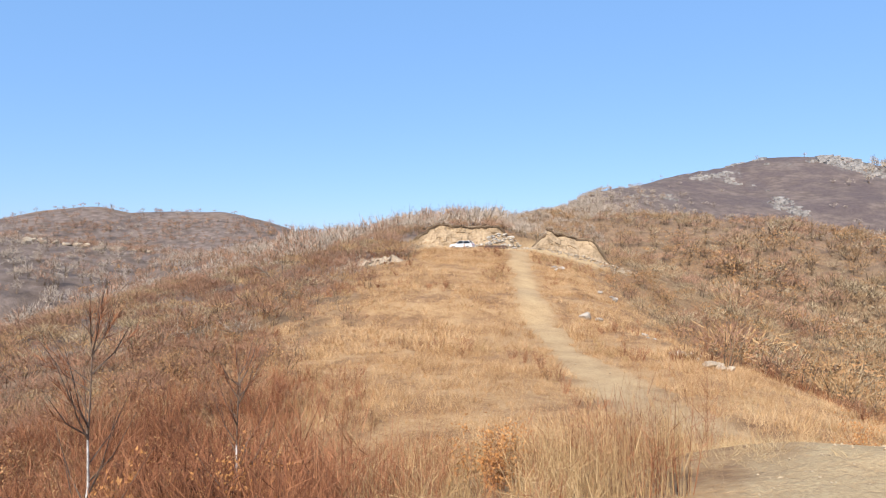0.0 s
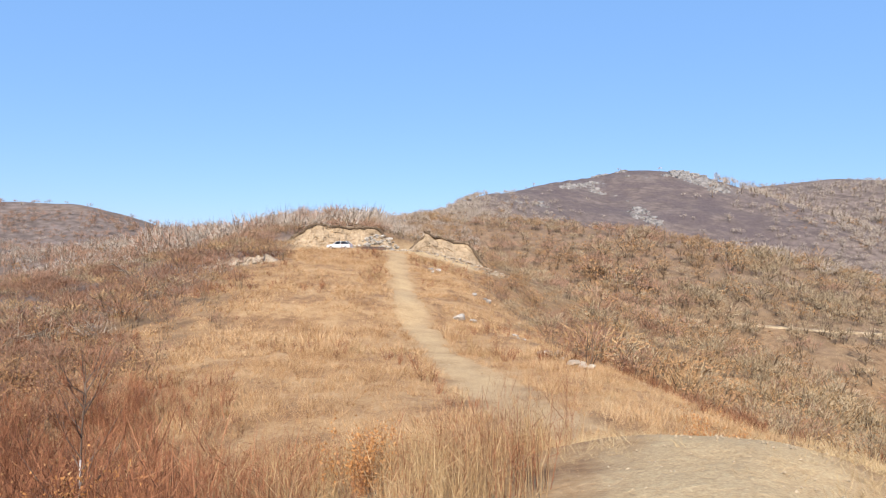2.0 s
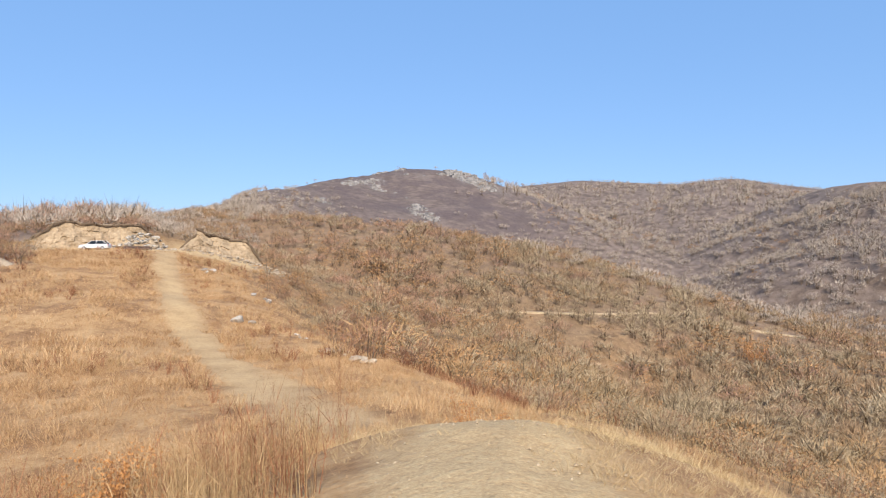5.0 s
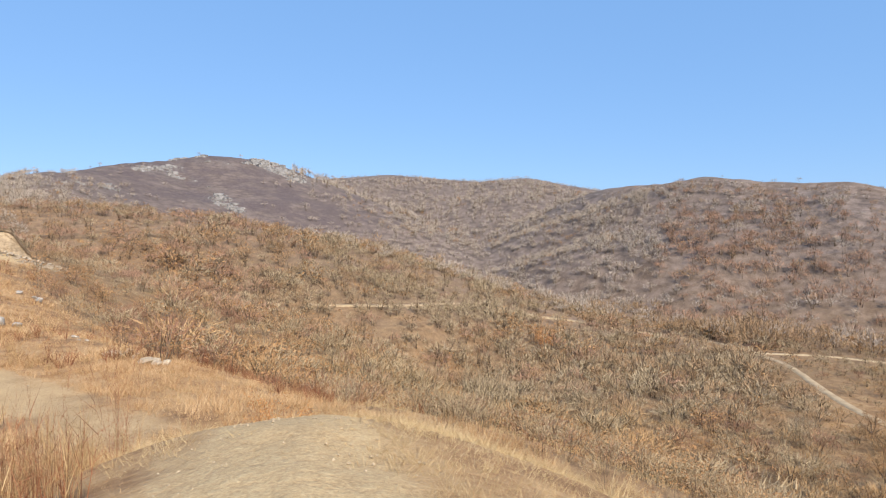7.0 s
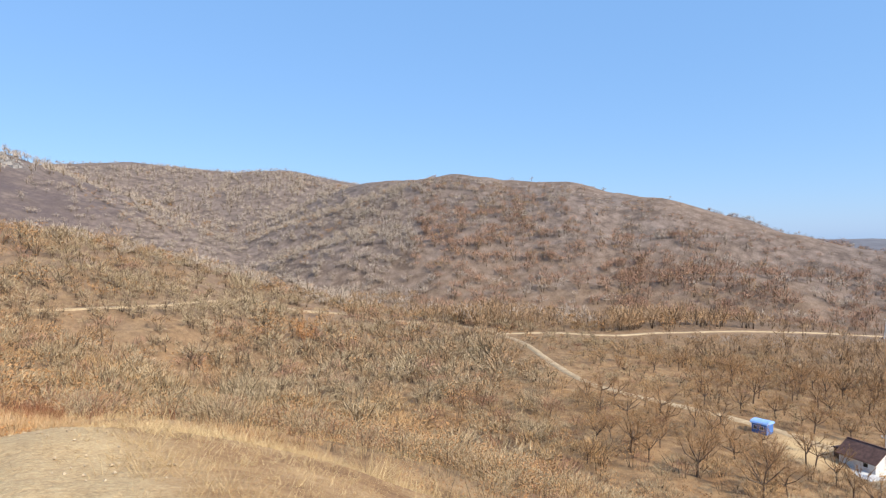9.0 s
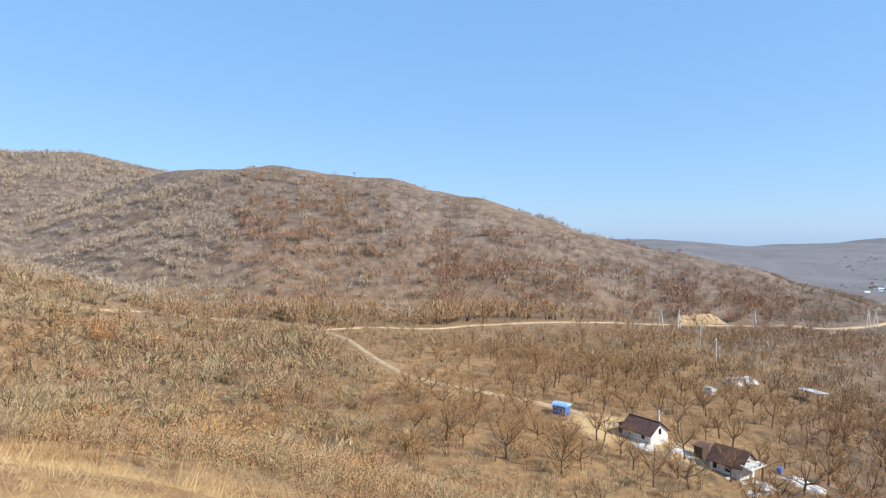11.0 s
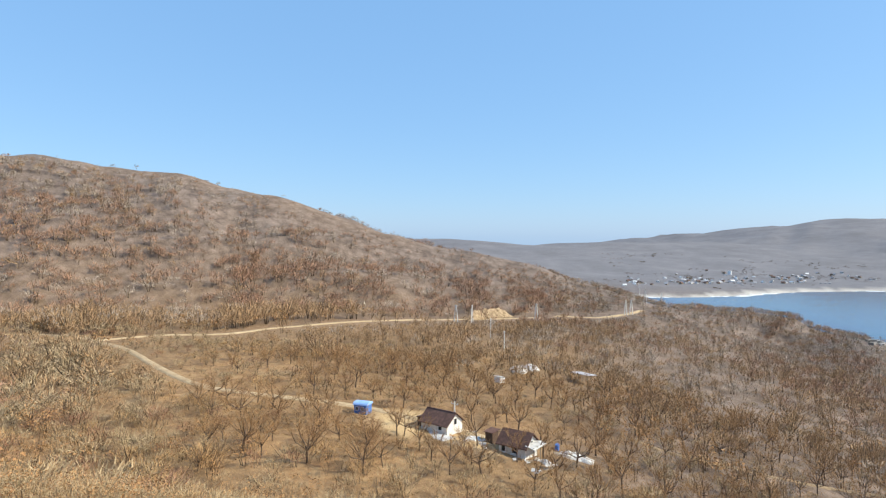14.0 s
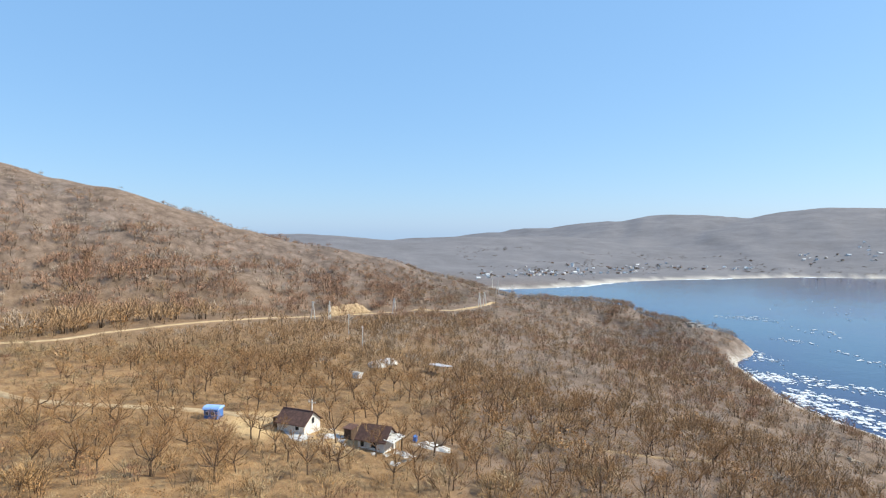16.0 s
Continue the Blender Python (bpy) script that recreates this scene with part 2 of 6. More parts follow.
def cover(x, y):
    """Shares of bare earth, straw grass, rock and burnt heath at plan places."""
    r, az = np.hypot(x, y), np.degrees(np.arctan2(x, y))
    wob = 0.35 * vnoise(x, y, 1.7, 21) + 0.5 * vnoise(x, y, 5, 22)
    width = 1.5 + 0.9 * step(45, 25, y)
    earth = 0.68 * (1 - step(0.25, 1.6, line_distance(x, y, TRAIL) / width + 0.75 * wob))
    brow = step(23, 26, az + 2 * wob) * (1 - step(40, 52, az + 8 * wob)) * (1 - step(8.2, 9.6, r + 0.4 * wob))
    track = 1 - step(0.7, 1.5, line_distance(x, y, TRACK) + 0.3 * wob)
    earth = np.maximum(earth, np.maximum(brow * (0.75 + 0.2 * wob), track))
    pad = (1 - step(15, 19, np.abs(x - 12))) * (1 - step(4, 8, np.abs(y - 0.1 * x - 111)))
    earth = np.maximum(earth, pad)
    earth = np.maximum(earth, 0.45 * (1 - step(0.5, 1.6, line_distance(x, y, LINK) + 0.4 * wob)))
    on_spur = (1 - step(15, 27, np.abs(x - 3) + 7 * wob + 5 * (x < 0))) * (1 - step(106, 118, y)) * step(-5, 5, y)
    on_spur = on_spur * (1 - step(86, 96, y) * step(-3, -8, x))
    on_spur = np.maximum(on_spur, (1 - step(14, 24, r + 3 * wob)) * (1 - 0.75 * step(-3, -14, az) * step(-150, -90, az)))
    glade = 1 - step(20, 36, np.hypot(x - 150, (y - 12) * 1.4) + 8 * vnoise(x, y, 12, 25))
    glade = np.maximum(0.42 * glade, 0.45 * (1 - step(6, 14, np.hypot((x - 93) * 0.8, y + 3) + 5 * vnoise(x, y, 9, 26))))
    yard = 1 - step(4, 8, np.hypot((x - 113) * 0.8, y + 17) + 2.5 * vnoise(x, y, 4, 28))
    earth = np.maximum(earth, np.maximum(yard, 0.8 * (1 - step(4, 8, np.hypot(x - 101, y + 27) + 2 * vnoise(x, y, 3, 29)))))
    straw = np.maximum(on_spur, glade)
    n = vnoise(x, y, 26, 23) + 0.7 * vnoise(x, y, 9, 24)
    rock = np.zeros(np.shape(x))
    for pts, wide in CRAGS:
        rock = np.maximum(rock, (1 - step(wide * 0.3, wide, line_distance(x, y, pts))) * step(-0.5, 0.4, n))
    hump = line_distance(x, y, [q[:2] for q in HUMP[3:14]])
    rock = np.maximum(rock, (1 - step(20, 80, hump)) * step(0.6, 1.1, n) * 0.8)
    rock = np.maximum(rock, (1 - step(0, 6, line_distance(x, y, [P(137.2, 452, 0)[:2], P(137.3, 436, 0)[:2]]) - 5)) * 0.8)
    west = line_distance(x, y, [q[:2] for q in WEST_RIDGE[2:8]])
    heath = 1 - step(40, 190, np.hypot(x - 250, (y - 480) * 0.8) + 30 * n)
    heath = np.maximum(heath, 0)
    straw = np.maximum(straw, 0.35 * (1 - step(10, 45, west)) * step(0.0, 0.7, n))
    straw = np.maximum(straw, 0.12 * (1 - step(6, 34, hump + 8 * n)))
    return np.clip(earth, 0, 1), np.clip(straw, 0, 1), np.clip(rock, 0, 1), np.clip(heath, 0, 1)


def ground_material():
    m, nt, b = mat("hillside", 0.95)
    v = coords(nt)

    def share(name):
        a = nt.nodes.new("ShaderNodeAttribute")
        a.attribute_name = name
        return a.outputs["Fac"]
    fine, mid, broad = noise_tex(nt, v, 6.0, 6, 0.7), noise_tex(nt, v, 0.5, 5, 0.65), noise_tex(nt, v, 0.03, 4)
    grain = calc(nt, 'ADD', calc(nt, 'MULTIPLY', fine, 0.5), calc(nt, 'MULTIPLY', mid, 0.5))
    litter = ramp(nt, grain, earthy([(0.41, (0.19, 0.112, 0.064)), (0.50, (0.325, 0.208, 0.120)), (0.60, (0.455, 0.31, 0.185))]))
    cool = ramp(nt, grain, earthy([(0.41, (0.20, 0.125, 0.075)), (0.60, (0.38, 0.26, 0.155))]))
    litter = mix(nt, ramp(nt, broad, [(0.4, (0, 0, 0)), (0.62, (1, 1, 1))]), litter, cool)
    straw = ramp(nt, grain, earthy([(0.33, (0.22, 0.12, 0.058)), (0.48, (0.46, 0.29, 0.155)), (0.70, (0.66, 0.475, 0.29))]))
    tussock = ramp(nt, noise_tex(nt, v, 0.28, 6, 0.7), [(0.47, (0, 0, 0)), (0.60, (1, 1, 1))])
    straw = mix(nt, calc(nt, 'MULTIPLY', tussock, 0.8), straw, ramp(nt, grain, earthy([(0.36, (0.16, 0.08, 0.045)), (0.64, (0.40, 0.24, 0.135))])))
    grit = calc(nt, 'ADD', calc(nt, 'MULTIPLY', noise_tex(nt, v, 24.0, 3, 0.7), 0.42), calc(nt, 'ADD', calc(nt, 'MULTIPLY', fine, 0.36), calc(nt, 'MULTIPLY', mid, 0.22)))
    earth = ramp(nt, grit, earthy([(0.36, (0.45, 0.31, 0.175)), (0.5, (0.62, 0.455, 0.275)), (0.64, (0.76, 0.60, 0.385))]))
    rock = ramp(nt, grain, [(0.35, (0.09, 0.078, 0.070)), (0.62, (0.30, 0.275, 0.25))])
    burnt = ramp(nt, grain, [(0.35, (0.070, 0.052, 0.050)), (0.65, (0.155, 0.118, 0.110))])
    crown = nd(nt, "ShaderNodeTexVoronoi", Scale=0.16)
    nt.links.new(v, crown.inputs["Vector"])
    tops = calc(nt, 'SUBTRACT', 1.0, crown.outputs["Distance"])
    wood = calc(nt, 'ADD', calc(nt, 'ADD', calc(nt, 'MULTIPLY', noise_tex(nt, v, 0.05, 8, 0.7), 0.35), calc(nt, 'MULTIPLY', noise_tex(nt, v, 0.45, 6, 0.8), 0.45)), calc(nt, 'MULTIPLY', tops, 0.2))
    # woodland floor, greyed so that distance haze is partly in its colour
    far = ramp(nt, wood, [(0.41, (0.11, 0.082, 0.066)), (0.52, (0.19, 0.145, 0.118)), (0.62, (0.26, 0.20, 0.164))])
    # blue-grey of the bay hills, with aerial haze put into the colour
    distant_haze = ramp(nt, noise_tex(nt, v, 0.012, 10, 0.75), [(0.34, (0.135, 0.132, 0.140)), (0.5, (0.168, 0.165, 0.178)), (0.66, (0.205, 0.20, 0.210))])
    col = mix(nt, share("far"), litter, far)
    patchy = ramp(nt, noise_tex(nt, v, 0.035, 7, 0.7), [(0.40, (0.25, 0.25, 0.25)), (0.58, (1, 1, 1))])
    col = mix(nt, calc(nt, 'MULTIPLY', share("heath"), patchy), col, burnt)
    col = mix(nt, share("straw"), col, straw)
    crag = calc(nt, 'MULTIPLY', share("rock"), ramp(nt, noise_tex(nt, v, 0.35, 8, 0.85), [(0.47, (0, 0, 0)), (0.54, (1, 1, 1))]))
    col = mix(nt, crag, col, rock)
    col = mix(nt, share("earth"), col, earth)
    col = mix(nt, share("distant_haze"), col, distant_haze)
    col = mix(nt, share("shore"), col, ramp(nt, mid, [(0.4, (0.36, 0.31, 0.25)), (0.6, (0.66, 0.64, 0.60))]))
    nt.links.new(col, b.inputs["Base Color"])
    relief = calc(nt, 'ADD', calc(nt, 'MULTIPLY', grain, 0.12), calc(nt, 'MULTIPLY', calc(nt, 'MULTIPLY', wood, share("far")), 1.5))
    bump(nt, b, relief, 0.8, 1.0)
    return m


def build_ground():
    """One sheet out to the horizon, finer towards the viewpoint."""
    az = np.concatenate([np.arange(-48, 162, 0.56), np.arange(162, 312, 3.0)])
    rr = [0.001]
    while rr[-1] < 4700:
        rr.append(rr[-1] * (1.031 if rr[-1] < 900 else 1.040) + 0.02)
    rr = np.array(rr)
    A, R = np.meshgrid(np.radians(az), rr)
    X, Y = R * np.sin(A), R * np.cos(A)
    Z = land(X, Y)
    Z += 0.02 * vnoise(X, Y, 0.5, 31) + 0.05 * vnoise(X, Y, 1.3, 32) * step(2, 8, R)
    na, nr = len(az), len(rr)
    verts = np.stack([X.ravel(), Y.ravel(), Z.ravel()], 1)
    i, j = np.meshgrid(np.arange(nr - 1), np.arange(na), indexing="ij")
    k = (j + 1) % na
    faces = np.stack([i * na + j, i * na + k, (i + 1) * na + k, (i + 1) * na + j], -1).reshape(-1, 4)[:, ::-1]
    verts = np.vstack([verts, [[0, 0, float(land(0.0, 0.0))]]])
    me = mesh_of("ground", verts, faces, ground_material(), True)
    x, y, z = verts.T
    earth, straw, rock, heath = cover(x, y)
    ravine = step(6, -4, np.degrees(np.arctan2(x, y))) * step(-120, -90, np.degrees(np.arctan2(x, y)))
    # wood floor cover; its rise with distance also paints haze into the ground
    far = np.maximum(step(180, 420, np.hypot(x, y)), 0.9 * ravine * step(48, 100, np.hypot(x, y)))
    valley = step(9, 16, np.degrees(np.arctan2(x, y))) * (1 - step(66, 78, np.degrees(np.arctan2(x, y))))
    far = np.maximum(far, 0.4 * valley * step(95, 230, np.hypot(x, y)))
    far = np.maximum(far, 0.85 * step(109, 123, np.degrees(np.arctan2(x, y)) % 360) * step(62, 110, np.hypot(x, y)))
    # share of the painted haze colour, growing with distance
    distant_haze = step(640, 1150, np.hypot(x, y)) * step(66, 100, np.degrees(np.arctan2(x, y)) % 360) + step(1000, 1900, np.hypot(x, y)) * (1 - step(66, 100, np.degrees(np.arctan2(x, y)) % 360))
    shore = (1 - step(SEA + 0.6, SEA + 2.0, z + 0.8 * vnoise(x, y, 8, 33)))
    for name, data in (("earth", earth), ("straw", straw), ("rock", rock), ("heath", heath), ("far", far), ("distant_haze", distant_haze), ("shore", shore)):
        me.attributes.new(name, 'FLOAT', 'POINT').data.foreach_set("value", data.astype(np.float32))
    return tagged(new("ground", me), "dry winter hillsides of straw grass, leaf litter and bare earth", "ground", kind="structure")


def build_sea():
    m, nt, b = mat("sea_water", 0.08)
    v = coords(nt)
    nt.links.new(ramp(nt, noise_tex(nt, v, 0.006, 3), [(0.40, (0.030, 0.042, 0.105)), (0.58, (0.030, 0.066, 0.118))]), b.inputs["Base Color"])
    b.inputs["IOR"].default_value = 1.33
    b.inputs["Specular IOR Level"].default_value = 0.5
    h = calc(nt, 'ADD', noise_tex(nt, v, 0.25, 5), calc(nt, 'MULTIPLY', noise_tex(nt, v, 0.03, 3), 2.0))
    bump(nt, b, h, 0.16, 0.5)
    a = np.radians(np.arange(60, 240, 3.0))
    rr = np.array([150, 400, 900, 2000, 4800.0])
    A, R = np.meshgrid(a, rr)
    verts = np.stack([(R * np.sin(A)).ravel(), (R * np.cos(A)).ravel(), np.full(A.size, SEA)], 1)
    n = len(a)
    i, j = np.meshgrid(np.arange(len(rr) - 1), np.arange(n - 1), indexing="ij")
    faces = np.stack([i * n + j, (i + 1) * n + j, (i + 1) * n + j + 1, i * n + j + 1], -1).reshape(-1, 4)
    return tagged(new("water", mesh_of("water", verts, faces, m, True)), "dark blue sea in a wide bay", "sea", kind="structure")


ground = build_ground()
water = build_sea()


# ---- woods ----
def slivers(rng, starts, ways, lengths, widths):
    """Thin tapering triangles, one twig each."""
    n = len(starts)
    ends = starts + ways * lengths[:, None]
    across = np.cross(ways, rng.normal(size=(n, 3)))
    across /= np.linalg.norm(across, axis=1)[:, None] + 1e-9
    v = np.stack([starts - across * widths[:, None] / 2, starts + across * widths[:, None] / 2, ends], 1).reshape(-1, 3)
    return v, np.arange(3 * n).reshape(-1, 3)


def limb(p, q, r0, r1, sides=3):
    """A tapered stick from p to q."""
    p, q = np.array(p, float), np.array(q, float)
    w = (q - p) / (np.linalg.norm(q - p) + 1e-9)
    u = np.cross(w, (0.3, 0.9, 0.2))
    u /= np.linalg.norm(u)
    t = np.cross(w, u)
    a = np.arange(sides) * 2 * math.pi / sides
    ring = np.cos(a)[:, None] * u + np.sin(a)[:, None] * t
    v = np.vstack([p + ring * r0, q + ring * r1])
    f = []
    for i in range(sides):
        j = (i + 1) % sides
        f += [(i, j, sides + j), (i, sides + j, sides + i)]
    return v, np.array(f)


def joined(pieces):
    vs, fs, n = [], [], 0
    for v, f in pieces:
        vs.append(v)
        fs.append(f + n)
        n += len(v)
    return np.vstack(vs), np.vstack(fs)


def stem_slivers(rng, stems, thick):
    """Crooked stems fanning out from one foot."""
    a = rng.uniform(0, 6.28, stems)
    out = rng.uniform(0.06, 0.40, stems)
    foot = np.stack([np.cos(a), np.sin(a), np.zeros(stems)], 1) * rng.uniform(0, 0.08, (stems, 1)) - (0, 0, 0.05)
    knee = np.stack([np.cos(a) * out * 0.4, np.sin(a) * out * 0.4, rng.uniform(0.26, 0.42, stems)], 1)
    tip = np.stack([np.cos(a + 0.3) * out, np.sin(a + 0.3) * out, rng.uniform(0.62, 0.9, stems)], 1)
    bark = []
    for p, q, w in ((foot, knee, 1.45), (knee, tip, 1.1)):
        d = q - p
        n = np.linalg.norm(d, axis=1)
        bark.append(slivers(rng, p, d / n[:, None], n * 1.15, np.full(stems, thick * w)))
    return joined(bark)


def canopy_form(rng, twigs, thick, stems=6, reach=1.0):
    """A bare bush or tree one metre high, to be scaled: crooked stems, and twigs leading outwards and up to the skin of a few rounded heads that make one dome."""
    n = 6
    a = rng.uniform(0, 6.28) + np.arange(n) * 6.28 / (n - 1) + rng.uniform(-0.4, 0.4, n)
    o = rng.uniform(0.20, 0.34, n)
    o[0] = 0.04
    mids = np.stack([np.cos(a) * o, np.sin(a) * o, 0.60 - 0.75 * o * o / 0.34 + rng.uniform(-0.05, 0.05, n)], 1)
    size = rng.uniform(0.19, 0.29, n)
    k = rng.integers(0, n, twigs)
    d = rng.normal(size=(twigs, 3))
    d[:, 2] = np.abs(d[:, 2]) * 1.1 - 0.12
    d /= np.linalg.norm(d, axis=1)[:, None]
    tip = mids[k] + d * (size[k] * rng.uniform(0.72, 1.06, twigs))[:, None] * (1.05, 1.05, 1.15)
    w = tip - mids[k] * (0.5, 0.5, 0.7) + rng.normal(0, 0.10, (twigs, 3)) + (0, 0, 0.05)
    w /= np.linalg.norm(w, axis=1)[:, None]
    ln = rng.uniform(0.13, 0.28, twigs) * reach
    return stem_slivers(rng, stems, thick), slivers(rng, tip - w * ln[:, None], w, ln, rng.uniform(0.6, 1.3, twigs) * thick)


def dead_leaves(rng, many, size):
    """The curled leaves of an oak bush one metre high, to be scaled, in loose sprays."""
    sprays = rng.normal(0, 1, (14, 3)) * (0.24, 0.24, 0.18) + (0, 0, 0.56)
    at = sprays[rng.integers(0, 14, many)] + rng.normal(0, 0.085, (many, 3))
    at[:, 2] = np.clip(at[:, 2], 0.1, 1.0)
    d = rng.normal(size=(many, 3))
    d /= np.linalg.norm(d, axis=1)[:, None]
    return slivers(rng, at, d, rng.uniform(0.06, 0.11, many) * size, rng.uniform(0.05, 0.085, many) * size)


def scatter(x, y, heights, kinds, rng, sink=0.1, squash=(0.8, 1.25)):
    """Copies of the given shapes at plan places, joined into arrays."""
    z = land(x, y) - sink
    which = rng.integers(0, len(kinds), len(x))
    turn = rng.uniform(0, 6.283, len(x))
    wide = heights * rng.uniform(*squash, len(x))
    vs, fs, n = [], [], 0
    for k, (v, f) in enumerate(kinds):
        s = np.nonzero(which == k)[0]
        if not len(s):
            continue
        c, sn = np.cos(turn[s])[:, None], np.sin(turn[s])[:, None]
        X = (v[:, 0] * c - v[:, 1] * sn) * wide[s][:, None] + x[s][:, None]
        Y = (v[:, 0] * sn + v[:, 1] * c) * wide[s][:, None] + y[s][:, None]
        Z = v[:, 2] * heights[s][:, None] + z[s][:, None]
        vs.append(np.stack([X, Y, Z], -1).reshape(-1, 3))
        fs.append((f[None] + (np.arange(len(s)) * len(v))[:, None, None]).reshape(-1, 3) + n)
        n += len(s) * len(v)
    return np.vstack(vs), np.vstack(fs)


def sector(rng, a0, a1, d0, d1, spacing):
    """Plan places about 'spacing' apart in a sector of bearings and distances."""
    n = int(radians(a1 - a0) / 2 * (d1 * d1 - d0 * d0) / spacing ** 2)
    d = np.sqrt(rng.uniform(d0 * d0, d1 * d1, n))
    a = np.radians(rng.uniform(a0, a1, n))
    return d * np.sin(a), d * np.cos(a)


GREY_TWIG = foliage("grey_twigs", [(0.25, (0.28, 0.215, 0.145)), (0.55, (0.475, 0.375, 0.26)), (0.85, (0.65, 0.53, 0.38))], single=0.2)
BROWN_TWIG = foliage("brown_twigs", [(0.28, (0.295, 0.18, 0.10)), (0.55, (0.495, 0.325, 0.185)), (0.85, (0.66, 0.465, 0.275))], single=0.2)
RED_TWIG = foliage("red_twigs", [(0.2, (0.17, 0.09, 0.066)), (0.55, (0.35, 0.20, 0.145)), (0.9, (0.50, 0.31, 0.23))])
RUSSET = foliage("russet_leaves", [(0.25, (0.27, 0.140, 0.070)), (0.55, (0.46, 0.265, 0.140)), (0.85, (0.64, 0.41, 0.225))])
# bare grey twigs of far woods, with distance haze put into the colour
WOOD_GREY_HAZED = foliage("hazed_grey_twigs", [(0.3, (0.40, 0.345, 0.305)), (0.55, (0.51, 0.445, 0.395)), (0.8, (0.61, 0.54, 0.48))], k=(0.84, 0.80, 0.715), single=0.2)
WOOD_BROWN = foliage("brown_wood_twigs", [(0.3, (0.315, 0.21, 0.135)), (0.55, (0.445, 0.305, 0.20)), (0.8, (0.555, 0.395, 0.27))], single=0.2)
WOOD_RED = foliage("red_wood_twigs", [(0.3, (0.34, 0.21, 0.16)), (0.55, (0.45, 0.285, 0.22)), (0.8, (0.56, 0.365, 0.285))], single=0.2)
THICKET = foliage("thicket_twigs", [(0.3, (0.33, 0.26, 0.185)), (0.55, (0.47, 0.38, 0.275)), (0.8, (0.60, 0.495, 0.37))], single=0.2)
DARK_BARK = foliage("dark_bark", [(0.2, (0.095, 0.068, 0.052)), (0.6, (0.17, 0.125, 0.095)), (0.9, (0.36, 0.28, 0.215))], 0.1)

ROADS = {}


def off_ways(x, y):
    return np.minimum.reduce([line_distance(x, y, pts) for pts in ROADS.values()])


LOWER_ROAD = [(98, -35), (108, -26), (118, -15), (123.6, -6), (126, 0), (131, 11.5), (139, 22), (160, 34), (188, 48.5), (210, 66), (217.5, 80), (212, 96), (199, 107), (183, 111), (170, 115.5), (162.5, 121.5), (154, 125.5)]
VALLEY_ROAD = [(145.6, 126.7), (133, 124), (122.4, 122.3), (112.4, 122.6), (104.6, 124.5), (98.8, 126.3), (92, 128.6)]
UPPER_ROAD = [(205, 60), (219, 45), (223, 24), (244, 9), (264.5, -9), (282, -37), (303, -71), (312, -102), (319, -134), (321, -158), (329, -178), (342, -194)]
ROADS["lower"], ROADS["upper"], ROADS["valley"] = LOWER_ROAD, UPPER_ROAD, VALLEY_ROAD


def open_to(x, y, z, top=7.0):
    """Whether tree tops at x, y rise over the land towards the viewpoint hill; the lee sides are wooded more thinly."""
    free = np.ones(len(x), bool)
    for t in np.linspace(0.06, 0.97, 40):
        free &= land(x * t, y * t) < 1.6 + (z + top - 1.6) * t + 1.0
    return free


def under_road(x, y):
    """The height that growth may reach without hiding the upper road from the viewpoint hill."""
    road = np.array(UPPER_ROAD[2:], float)
    ra, rd = np.degrees(np.arctan2(road[:, 0], road[:, 1])), np.hypot(road[:, 0], road[:, 1])
    rz = land(road[:, 0], road[:, 1])
    az, r = np.degrees(np.arctan2(x, y)), np.hypot(x, y)
    d, z = np.interp(az, ra, rd), np.interp(az, ra, rz)
    room = 1.7 + (z + 0.2 - 1.7) * r / d - land(x, y)
    return np.where((az > 82) & (az < ra[-1]) & (r < d - 1), np.maximum(room, 0.7), 99.0)


